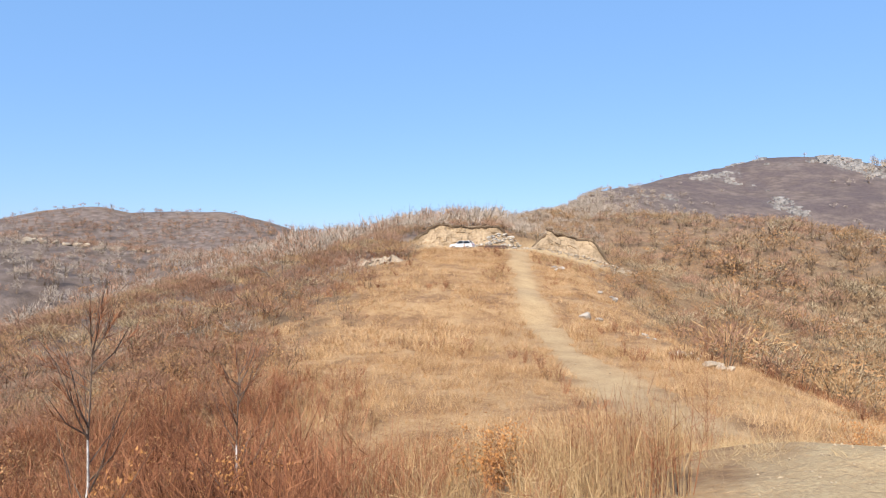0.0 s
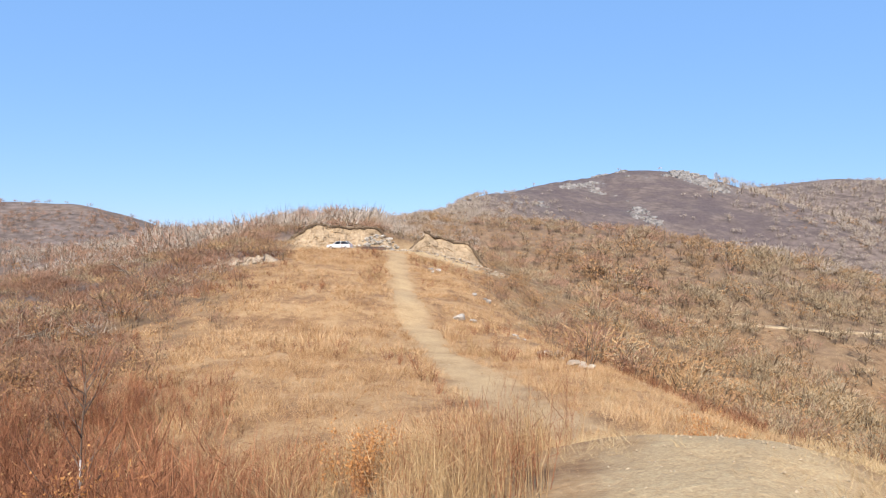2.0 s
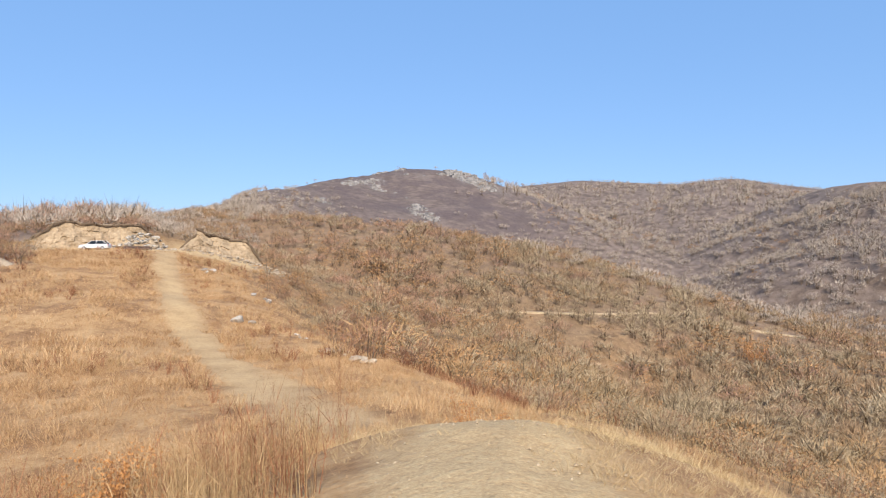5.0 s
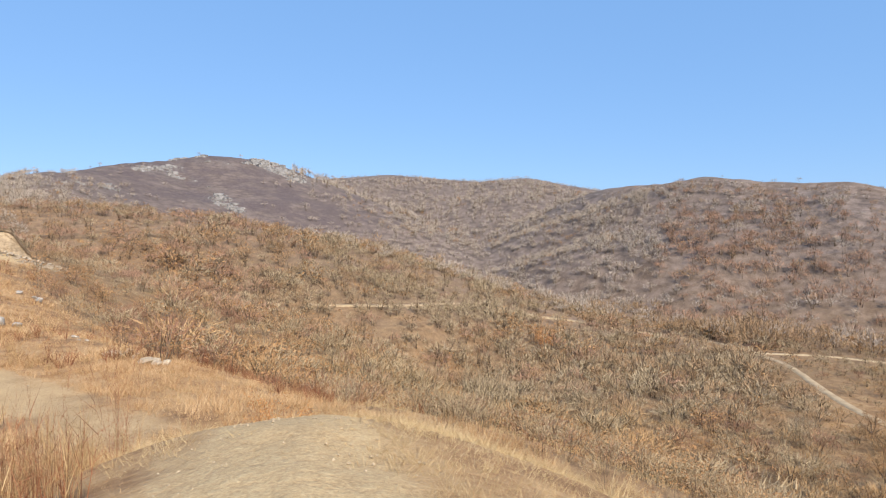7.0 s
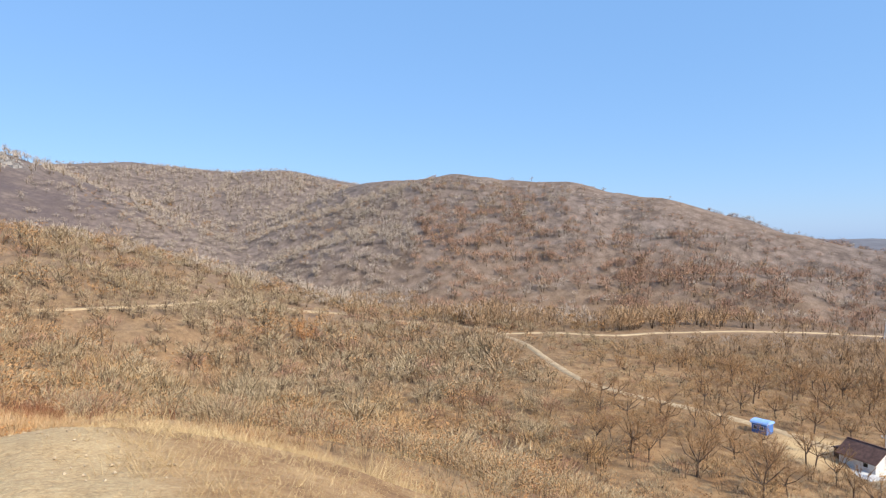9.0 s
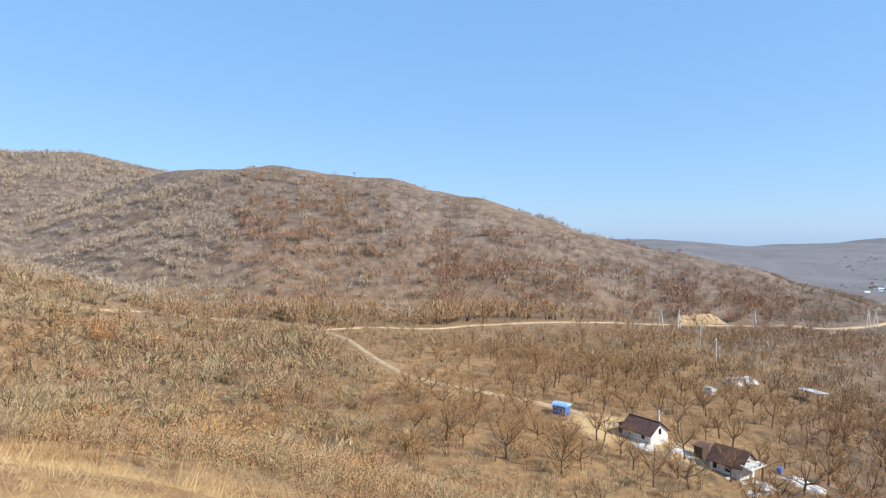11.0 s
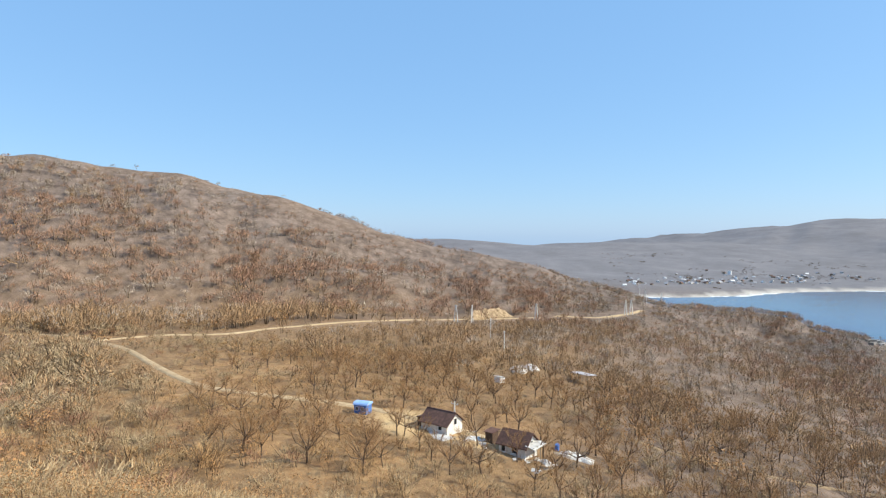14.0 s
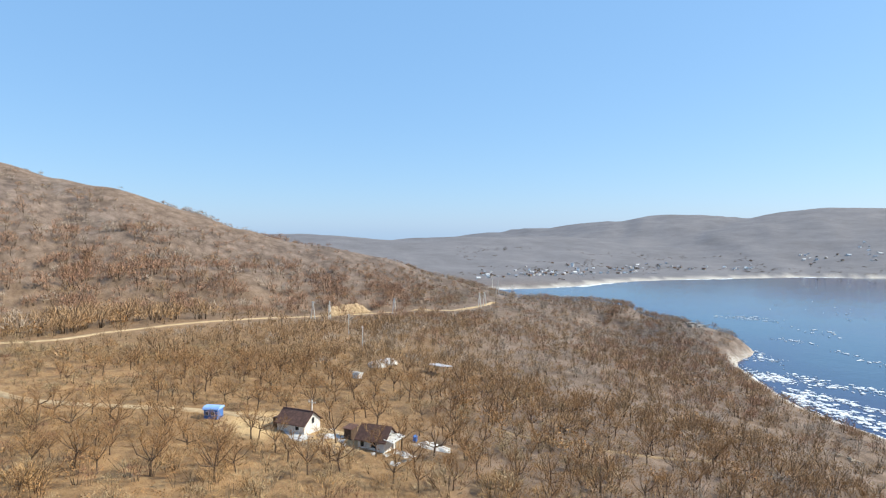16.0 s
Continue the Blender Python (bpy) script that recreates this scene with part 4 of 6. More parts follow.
    u = rng.random(len(x)) + 0.5 * vnoise(x, y, 11, 85)
    # undergrowth past 112 m takes the same haze-greyed thicket colour
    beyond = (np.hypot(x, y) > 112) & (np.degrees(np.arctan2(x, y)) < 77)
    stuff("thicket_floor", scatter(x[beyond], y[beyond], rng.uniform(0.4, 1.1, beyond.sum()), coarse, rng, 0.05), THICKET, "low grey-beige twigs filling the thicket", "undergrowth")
    x, y, u = x[~beyond], y[~beyond], u[~beyond]
    u = np.where((np.degrees(np.arctan2(x, y)) < 2) & (u < 0.72), np.where(rng.random(len(x)) < 0.92, 0.9, 0.3), u)
    for lo, hi, name, material, label in ((-9, 0.45, "understorey", BROWN_TWIG, "low brown growth between the bushes"), (0.45, 0.72, "bleached_grass", STRAW, "bleached grass between the bushes"), (0.72, 9, "red_understorey", RED_TWIG, "low reddish twigs between the bushes")):
        k = (u > lo) & (u <= hi)
        near, far = k & (np.hypot(x, y) < 90), k & (np.hypot(x, y) >= 90)
        stuff(name, joined([scatter(x[m], y[m], rng.uniform(0.3, 0.75, m.sum()), form, rng, 0.05) for m, form in ((near, fine), (far, coarse))]), material, label, "undergrowth")
    # rusty brush on the flank right under the brow and the shoulder
    x, y = sector(rng, 21, 38, 20, 52, 0.8)
    e, st = cover(x, y)[:2]
    ok = (st < 0.6) & (e < 0.1) & (rng.random(len(x)) < 0.55 + 0.5 * vnoise(x, y, 6, 92))
    rusty = [shrub_form(rng, 8, 34, 0, 0.014) for _ in range(6)]
    stuff("rusty_brush", scatter(x[ok], y[ok], rng.uniform(0.5, 1.2, ok.sum()), rusty, rng, 0.05, (1.0, 1.6)), STEM_RED, "rust-coloured low brush on the flank of the spur", "brush")
    # small brown bushes dotted over the grass
    x, y = rng.uniform(-30, 28, 5200), rng.uniform(18, 108, 5200)
    e, st = cover(x, y)[:2]
    n = vnoise(x, y, 9, 74) + 0.7 * vnoise(x, y, 3.5, 75)
    ok = (e < 0.1) & (rng.random(len(x)) < 0.10 + 0.8 * n + 0.4 * step(2, -16, x))
    x, y = x[ok], y[ok]
    twiggy = [shrub_form(rng, 8, 44, 0, 0.022) for _ in range(6)]
    u = rng.random(len(x)) + 0.3 * vnoise(x, y, 6, 79)
    for lo, hi, name, material, label in ((-9, 0.62, "spur_bushes", STEM_RED, "low reddish bushes dotted over the grassy spur"), (0.62, 9, "dry_weeds", STEM_TAN, "patches of brown weed stalks on the grassy spur")):
        s = (u > lo) & (u <= hi)
        stuff(name, scatter(x[s], y[s], rng.uniform(0.5, 1.15, s.sum()), twiggy, rng, 0.05, (1.0, 1.7)), material, label, "bushes")


def build_crags():
    """Broken grey rock standing out of the peak's crest and ribs."""
    rng = np.random.default_rng(23)
    xs, ys, size = [], [], []
    for pts, wide in CRAGS + [([q[:2] for q in CAPE[-2:]], 16)] * 7:
        pts = np.array(pts, float)
        length = np.linalg.norm(np.diff(pts, axis=0), axis=1)
        for p, d, n in zip(pts, np.diff(pts, axis=0), (length * wide * 0.34).astype(int)):
            t = rng.random((n, 1))
            at = p + d * t + rng.normal(0, wide * 0.3, (n, 2))
            xs.append(at[:, 0]), ys.append(at[:, 1]), size.append(rng.uniform(0.45, 1.0, n) ** 3 * (1.5 + 0.07 * wide) * (0.8 if wide == 16 else 1.0))
    x, y, size = np.concatenate(xs), np.concatenate(ys), np.concatenate(size)
    ok = (cover(x, y)[2] > 0.25) & (land(x, y) > SEA - 0.5)
    kinds = []
    for _ in range(8):
        v = np.array([(a * 1.0, b * 0.8, c) for c in (-0.6, 0.55) for a, b in ((-1, -1), (1, -1), (1, 1), (-1, 1))]) * rng.uniform(0.5, 1.1, (8, 1))
        f = np.array([(0, 1, 5), (0, 5, 4), (1, 2, 6), (1, 6, 5), (2, 3, 7), (2, 7, 6), (3, 0, 4), (3, 4, 7), (4, 5, 6), (4, 6, 7)])
        kinds.append((v, f))
    crag = surface("crag_stone", (0.13, 0.12, 0.11), (0.38, 0.355, 0.33), 0.3, relief=0.1)
    stuff("crag_rocks", scatter(x[ok], y[ok], size[ok], kinds, rng, 0.0), crag, "broken grey rock standing out of the peak and the cape", "rocks")


build_scrub()
build_crags()
build_brush()


def brow_stones():
    """Pebbles trodden into the bare earth of the brow and the trail."""
    rng = np.random.default_rng(19)
    x, y = sector(rng, 22, 60, 2.6, 10, 0.085)
    xt, yt = rng.uniform(6, 16, 2600), rng.uniform(24, 104, 2600)
    size = np.concatenate([rng.uniform(0.006, 0.03, len(x)) ** 1.0, rng.uniform(0.02, 0.08, len(xt))])
    x, y = np.concatenate([x, xt]), np.concatenate([y, yt])
    e = cover(x, y)[0]
    ok = rng.random(len(x)) < e * 0.07
    octa = np.array([(1, 0, 0), (0, 1, 0), (-1, 0, 0), (0, -1, 0), (0, 0, 0.7), (0, 0, -0.7)], float)
    f = np.array([(0, 1, 4), (1, 2, 4), (2, 3, 4), (3, 0, 4), (1, 0, 5), (2, 1, 5), (3, 2, 5), (0, 3, 5)])
    kinds = [(octa * rng.uniform(0.6, 1.3, (6, 1)), f) for _ in range(5)]
    pebble = surface("pebble_stone", (0.34, 0.25, 0.15), (0.60, 0.47, 0.31), 9.0)
    stuff("pebbles", scatter(x[ok], y[ok], size[ok], kinds, rng, 0.0), pebble, "small pebbles trodden into the bare earth", "pebbles")


brow_stones()


# ---- things: helpers ----
def thing(name, m, label, category, group=""):
    ob = new(name)
    ob.empty_display_size = 0.3
    ob.matrix_world = m
    return tagged(ob, label, category, group)


def grounded(x, y, rz=0.0, lift=0.0):
    return pose(x, y, float(land(x, y)) + lift, 0, 0, rz)


def box(bm, cx, cy, cz, sx, sy, sz, bevel=0.0):
    r = bmesh.ops.create_cube(bm, size=1, matrix=Matrix.Translation((cx, cy, cz)) @ Matrix.Diagonal((sx, sy, sz, 1)))
    if bevel:
        es = list({e for v in r["verts"] for e in v.link_edges})
        bmesh.ops.bevel(bm, geom=es, offset=bevel, segments=1, affect='EDGES')


def boxes(*rows, bevel=0.0):
    bm = bmesh.new()
    for r in rows:
        box(bm, *r, bevel=bevel)
    return bm


def rod(bm, p, q, r0, r1, seg=8):
    p, q = Vector(p), Vector(q)
    m = Matrix.Translation((p + q) / 2) @ (q - p).to_track_quat('Z', 'Y').to_matrix().to_4x4()
    bmesh.ops.create_cone(bm, cap_ends=True, segments=seg, radius1=r0, radius2=r1, depth=(q - p).length, matrix=m)


def rods(*rows, seg=8):
    bm = bmesh.new()
    for r in rows:
        rod(bm, *r, seg=seg)
    return bm


def slab(bm, pts, up):
    """A plate: the polygon pts thickened by the vector up."""
    vs = [bm.verts.new(p) for p in pts]
    f = bm.faces.new(vs)
    r = bmesh.ops.extrude_face_region(bm, geom=[f])
    bmesh.ops.translate(bm, vec=up, verts=[v for v in r["geom"] if isinstance(v, bmesh.types.BMVert)])
    bmesh.ops.recalc_face_normals(bm, faces=bm.faces)


def stone_mesh(name, rng, material, flat=0.7, div=2):
    bm = bmesh.new()
    bmesh.ops.create_icosphere(bm, subdivisions=div, radius=0.5)
    cuts = [Vector(rng.normal(size=3)).normalized() for _ in range(7)]
    off = rng.uniform(0.26, 0.42, 7)
    s = Vector(rng.uniform(-50, 50, 3))
    for v in bm.verts:
        for c, o in zip(cuts, off):
            d = v.co.dot(c) - o
            if d > 0:
                v.co -= c * d
        v.co *= 1 + 0.12 * noise.noise(v.co * 3 + s)
        v.co.z *= flat
    me = bpy.data.meshes.new(name)
    bm.to_mesh(me)
    bm.free()
    me.materials.append(material)
    return me


# ---- materials of the things ----
BARK = surface("bark", (0.07, 0.047, 0.033), (0.20, 0.14, 0.10), 3.0, relief=0.01)
BIRCH = surface("birch_bark", (0.20, 0.17, 0.15), (0.80, 0.77, 0.73), 7.0, relief=0.003)
DEADWOOD = surface("dead_wood", (0.22, 0.165, 0.115), (0.48, 0.39, 0.29), 4.0)
ROCK_GREY = surface("grey_rock", (0.26, 0.225, 0.185), (0.54, 0.485, 0.41), 1.2, relief=0.05, spread=0.3)
ROCK_TAN = surface("tan_rock", (0.27, 0.19, 0.115), (0.57, 0.44, 0.285), 1.6, relief=0.15, spread=0.2)
EARTH_TAN = surface("tan_earth", (0.20, 0.135, 0.075), (0.52, 0.39, 0.245), 0.55, relief=0.3, fine=5.0)
ROCK_PALE = surface("pale_rock", (0.27, 0.21, 0.145), (0.54, 0.44, 0.32), 0.8, relief=0.05)
PLASTER = surface("white_blockwork", (0.60, 0.58, 0.55), (0.84, 0.83, 0.80), 1.2, relief=0.01)
ROOF = surface("brown_roof", (0.075, 0.04, 0.032), (0.17, 0.095, 0.07), 1.5, rough=0.7, relief=0.01)
DARK_WOOD = surface("dark_boards", (0.06, 0.04, 0.03), (0.15, 0.10, 0.075), 2.0)
TIMBER = surface("weathered_timber", (0.22, 0.17, 0.12), (0.45, 0.37, 0.28), 2.0)
BLUE = surface("blue_sheet", (0.05, 0.14, 0.42), (0.09, 0.22, 0.58), 1.0, rough=0.5)
PALE_BLUE = surface("pale_blue_sheet", (0.20, 0.36, 0.70), (0.32, 0.48, 0.80), 1.0, rough=0.5)
TARP = surface("white_sheeting", (0.40, 0.39, 0.37), (0.74, 0.73, 0.70), 0.8, rough=0.5, relief=0.02)
WHITE = surface("white_paint", (0.72, 0.72, 0.72), (0.86, 0.86, 0.86), 2.0, rough=0.5)
CAR_WHITE = surface("white_car_paint", (0.62, 0.63, 0.64), (0.72, 0.73, 0.74), 2.0, rough=0.25)
CONCRETE = surface("concrete", (0.42, 0.40, 0.38), (0.66, 0.64, 0.60), 1.5)
POLE = surface("pale_concrete", (0.58, 0.56, 0.52), (0.80, 0.78, 0.74), 1.5)
RUBBER = surface("rubber", (0.015, 0.015, 0.015), (0.04, 0.04, 0.04), 5.0)
STEEL = surface("steel", (0.4, 0.4, 0.4), (0.6, 0.6, 0.6), 5.0, rough=0.4, metal=1.0)
GLASS = surface("dark_glass", (0.015, 0.02, 0.025), (0.03, 0.035, 0.045), 1.0, rough=0.08)
RED_LAMP = surface("red_lamp", (0.3, 0.01, 0.01), (0.45, 0.02, 0.02), 5.0, rough=0.3)
RED_ROOF = surface("red_brown_roof", (0.20, 0.07, 0.05), (0.34, 0.13, 0.09), 0.5)
GREY_ROOF = surface("grey_roof", (0.25, 0.25, 0.27), (0.45, 0.45, 0.48), 0.5)
SNOW = surface("ice_and_snow", (0.62, 0.67, 0.72), (0.88, 0.90, 0.92), 0.5, rough=0.6, relief=0.05)


# ---- bench trees ----
def tree_arrays(rng):
    """A bare oak one metre high: boughs and a crown of fine twigs."""
    boughs, fine, tips = [], [], []
    fork = rng.uniform(0.22, 0.36)
    lean = rng.normal(0, 0.04, 2)
    top = np.array([lean[0], lean[1], fork])
    boughs.append(limb((0, 0, -0.06), top, 0.022, 0.016, 6))
    for i in range(rng.integers(5, 8)):
        a, e = i * 2.4 + rng.uniform(-0.5, 0.5), rng.uniform(0.35, 1.25)
        w = np.array([math.cos(a) * math.cos(e), math.sin(a) * math.cos(e), math.sin(e)])
        s = top * rng.uniform(0.75, 1)
        mid = s + w * rng.uniform(0.2, 0.3)
        w2 = w + rng.normal(0, 0.3, 3) + (0, 0, 0.25)
        end = mid + w2 / np.linalg.norm(w2) * rng.uniform(0.2, 0.36)
        boughs.append(limb(s, mid, 0.012, 0.008, 4))
        boughs.append(limb(mid, end, 0.008, 0.003, 4))
        tips += [(s, mid), (mid, end), (mid, end)]
    at, way, ln, wd = [], [], [], []
    for p, q in tips:
        for _ in range(4):
            t = rng.uniform(0.3, 1)
            b = p * (1 - t) + q * t
            w = (q - p) / np.linalg.norm(q - p) + rng.normal(0, 0.6, 3) + (0, 0, 0.15)
            w /= np.linalg.norm(w)
            l = rng.uniform(0.13, 0.26)
            fine.append(limb(b, b + w * l, 0.004, 0.0015))
            for _ in range(7):
                u = rng.uniform(0.2, 1)
                d = w + rng.normal(0, 0.6, 3)
                at.append(b + w * l * u), way.append(d / np.linalg.norm(d)), ln.append(rng.uniform(0.06, 0.15)), wd.append(0.005)
    fine.append(slivers(rng, np.array(at), np.array(way), np.array(ln), np.array(wd)))
    return joined(boughs), joined(fine)


TWIG_DARK = foliage("dark_twigs", [(0.25, (0.19, 0.118, 0.07)), (0.55, (0.41, 0.25, 0.142)), (0.85, (0.57, 0.375, 0.22))])
CLEAR = [(108, -24, 8), (97.5, -34, 7.5), (118, -10.5, 5), (150, -46, 6), (163, -56, 9), (155, -71, 7), (97.5, -42.8, 4)]


def build_bench_trees():
    rng = np.random.default_rng(23)
    forms = []
    for i in range(7):
        a, b = tree_arrays(rng)
        forms.append((mesh_of("trunk", *a, BARK), mesh_of("crown", *b, TWIG_DARK)))
    x, y = sector(rng, 81, 150, 84, 168, 4.4)
    keep = []
    for i in range(len(x)):
        if off_ways(x[i:i + 1], y[i:i + 1])[0] < 3.2 or any(math.hypot(x[i] - cx, y[i] - cy) < r for cx, cy, r in CLEAR):
            continue
        if math.hypot(x[i] - 150, (y[i] - 12) * 1.4) < 26 and rng.random() < 0.75:
            continue
        if all((x[i] - x[j]) ** 2 + (y[i] - y[j]) ** 2 > 13 for j in keep):
            keep.append(i)
    keep = keep[:285]
    yard = [(103.3, -14.9, 6.0), (99.5, -27.6, 6.6), (95.6, -37.3, 6.4), (92.4, -31.9, 5.6), (110.5, -16.2, 5.2)]
    x, y = np.append(x, [q[0] for q in yard]), np.append(y, [q[1] for q in yard])
    keep += list(range(len(x) - len(yard), len(x)))
    for n, i in enumerate(keep):
        h = rng.uniform(3.8, 7.2) if n < len(keep) - len(yard) else yard[n - len(keep)][2]
        t = thing("bare_tree", grounded(float(x[i]), float(y[i]), rng.uniform(0, 360), -0.1), "bare brown oak on the dry valley bench", "tree", "bare trees on the bench")
        h = min(h, max(2.0, float(under_road(x[i:i + 1], y[i:i + 1])[0])))
        t.scale = (h * rng.uniform(0.9, 1.15), h * rng.uniform(0.9, 1.15), h)
        for nm, me in zip(("trunk", "crown"), forms[n % 7]):
            o = new(nm, me)
            o.parent = t
            if nm == "crown":
                tagged(o, kind="stuff")


build_bench_trees()


# ---- houses on the bench ----
def house_one():
    h = thing("house", grounded(107.4, -23.3, 0, 0.2) @ pose(0, 0, 0, 0, 0, 220), "small white block house with a brown gable roof", "house")
    h.scale = (0.90, 0.90, 0.82)
    L, W, H, R = 6.2, 4.8, 2.0, 1.9      # along the ridge, across it, to the eaves, the roof's rise
    bm = bmesh.new()
    prof = [(-W / 2, -1.2), (W / 2, -1.2), (W / 2, H), (0, H + R), (-W / 2, H)]
    slab(bm, [(-L / 2, p, z) for p, z in prof], (L, 0, 0))
    part("wall", bm, PLASTER, h)
    for s in (-1, 1):
        bm = bmesh.new()
        e = (W / 2 + 0.5) * s
        slab(bm, [(-L / 2 - 0.45, 0, H + R + 0.06), (L / 2 + 0.45, 0, H + R + 0.06), (L / 2 + 0.45, e, H - 0.4 + 0.06), (-L / 2 - 0.45, e, H - 0.4 + 0.06)], (0, 0, 0.14))
        part("roof", bm, ROOF, h)
    part("ridge_cap", boxes((0, 0, H + R + 0.2, L + 0.9, 0.28, 0.1)), ROOF, h)
    for x, y, z, sx, sy, sz in ((L / 2, 0.1, 2.2, 0.1, 0.85, 1.3), (1.5, -W / 2, 1.1, 0.8, 0.1, 0.8)):
        w = part("window", boxes((x, y, z, sx + 0.06, sy + (0.12 if sx < 0.2 else 0.06), sz + 0.12)), WHITE, h)
        part("pane", boxes((x * 1.005, y * 1.012 if sy < 0.2 else y, z, sx * 0.9 + 0.06, sy * 0.9 + 0.03, sz - 0.1)), GLASS, w, "dark glass pane")
    part("porch", boxes((-L / 2 - 1.0, 0.3, 0.9, 1.9, 3.2, 2.2), bevel=0.05), DARK_WOOD, h, "dark boarded lean-to porch")
    bm = bmesh.new()
    slab(bm, [(-L / 2 - 2.2, -1.6, 1.9), (-L / 2, -1.6, 2.5), (-L / 2, 2.2, 2.5), (-L / 2 - 2.2, 2.2, 1.9)], (0, 0, 0.12))
    part("porch_roof", bm, ROOF, h)
    part("terrace", boxes((0.8, -W / 2 - 1.7, -0.35, 8.0, 3.0, 0.9), bevel=0.06), CONCRETE, h, "pale concrete terrace slab")
    return h


def house_two():
    h = thing("house", grounded(97.0, -33.6, 0, 0.1) @ pose(0, 0, 0, 0, 0, 222), "unfinished white house with a dark brown gable roof", "house")
    h.scale = (0.76, 0.80, 0.95)
    L, W, H, R = 6.2, 5.0, 1.9, 1.7
    bm = bmesh.new()
    prof = [(-W / 2, -1.4), (W / 2, -1.4), (W / 2, H), (0, H + R), (-W / 2, H)]
    slab(bm, [(-L / 2, p, z) for p, z in prof], (L, 0, 0))
    part("wall", bm, PLASTER, h)
    for s in (-1, 1):
        bm = bmesh.new()
        e = (W / 2 + 0.55) * s
        slab(bm, [(-L / 2 - 0.6, 0, H + R + 0.06), (L / 2 + 0.6, 0, H + R + 0.06), (L / 2 + 0.6, e, H - 0.36), (-L / 2 - 0.6, e, H - 0.36)], (0, 0, 0.16))
        part("roof", bm, ROOF, h)
    for x, y, z, sx, sy, sz in ((L / 2, 0.0, 1.9, 0.1, 1.0, 1.1), (0.6, -W / 2, 1.0, 1.1, 0.1, 1.0), (-2.0, -W / 2, 1.0, 0.9, 0.1, 1.0)):
        w = part("window", boxes((x, y, z, sx + 0.06, sy + (0.12 if sx < 0.2 else 0.06), sz + 0.12)), WHITE, h)
        part("pane", boxes((x * 1.005, y * 1.012 if sy < 0.2 else y, z, sx * 0.9 + 0.06, sy * 0.9 + 0.03, sz - 0.1)), GLASS, w, "dark glass pane")
    for i in range(4):
        part("post", boxes((L / 2 + 1.8, -2.2 + i * 1.45, 0.4, 0.14, 0.14, 3.2)), TIMBER, h)
    bm = bmesh.new()
    slab(bm, [(L / 2, -2.6, 2.1), (L / 2 + 2.2, -2.6, 1.7), (L / 2 + 2.2, 2.6, 1.7), (L / 2, 2.6, 2.1)], (0, 0, 0.1))
    part("awning", bm, TARP, h, "white sheeting over the side porch")
    part("foundation", boxes((0.5, -W / 2 - 1.2, -0.6, 8.2, 2.6, 1.0), bevel=0.08), CONCRETE, h)
    return h


def boarded_shed():
    s = thing("shed", grounded(101.9, -30.7, 0, 0.0) @ pose(0, 0, 0, 0, 0, 215), "small dark brown boarded shed beside the house", "shed")
    s.scale = (0.75, 0.75, 0.8)
    part("wall", boxes((0, 0, 1.0, 2.0, 2.2, 2.4), bevel=0.03), DARK_WOOD, s)
    bm = bmesh.new()
    slab(bm, [(-1.3, -1.4, 2.25), (1.3, -1.4, 2.25), (1.3, 1.4, 2.6), (-1.3, 1.4, 2.6)], (0, 0, 0.1))
    part("roof", bm, ROOF, s)
    for i in range(7):
        part("board", boxes((-0.85 + i * 0.28, -1.12, 1.0, 0.24, 0.05, 2.3)), DARK_WOOD, s)


def blue_cabin():
    c = thing("cabin", grounded(117.6, -10.6, 0, 0.1) @ pose(0, 0, 0, 0, 0, 238), "small bright blue cabin with white windows beside the road", "cabin")
    c.scale = (0.84, 0.84, 0.72)
    part("wall", boxes((0, 0, 1.0, 3.0, 2.6, 2.4), bevel=0.04), BLUE, c)
    bm = bmesh.new()
    n = 7
    arc = [(1.55 * math.cos(math.pi * i / n), 2.15 + 0.75 * math.sin(math.pi * i / n)) for i in range(n + 1)]
    slab(bm, [(-1.75, p, z) for p, z in arc], (3.5, 0, 0))
    part("roof", bm, PALE_BLUE, c, "rounded pale blue sheet roof")
    for x in (-0.75, 0.55):
        w = part("window", boxes((x, -1.33, 1.25, 0.75, 0.08, 0.95)), WHITE, c)
        for dx in (-0.17, 0.17):
            part("pane", boxes((x + dx, -1.375, 1.25, 0.26, 0.03, 0.78)), GLASS, w)
    part("door", boxes((-1.53, 0.2, 0.95, 0.07, 0.8, 1.9)), WHITE, c)
    for i in range(5):
        part("rib", boxes((-1.4 + i * 0.7, 0, 2.16, 0.07, 3.14, 0.06)), BLUE, c)
    part("skid", boxes((0, -1.0, -0.3, 3.2, 0.25, 0.3), (0, 1.0, -0.3, 3.2, 0.25, 0.3)), TIMBER, c)


def drape(rng, sx, sy, h):
    """A wrinkled sheet over a heap."""
    bm = bmesh.new()
    bmesh.ops.create_grid(bm, x_segments=14, y_segments=10, size=0.5)
    s = Vector(rng.uniform(-30, 30, 3))
    for v in bm.verts:
        u, w = v.co.x * 2, v.co.y * 2
        e = max(0.0, (1 - u * u) * (1 - w * w)) ** 0.5
        v.co = Vector((v.co.x * sx, v.co.y * sy, h * e * (0.85 + 0.5 * noise.noise(Vector((u, w, 0)) * 2.3 + s)) - 0.12))
    r = bmesh.ops.solidify(bm, geom=bm.faces[:], thickness=0.03)
    return bm


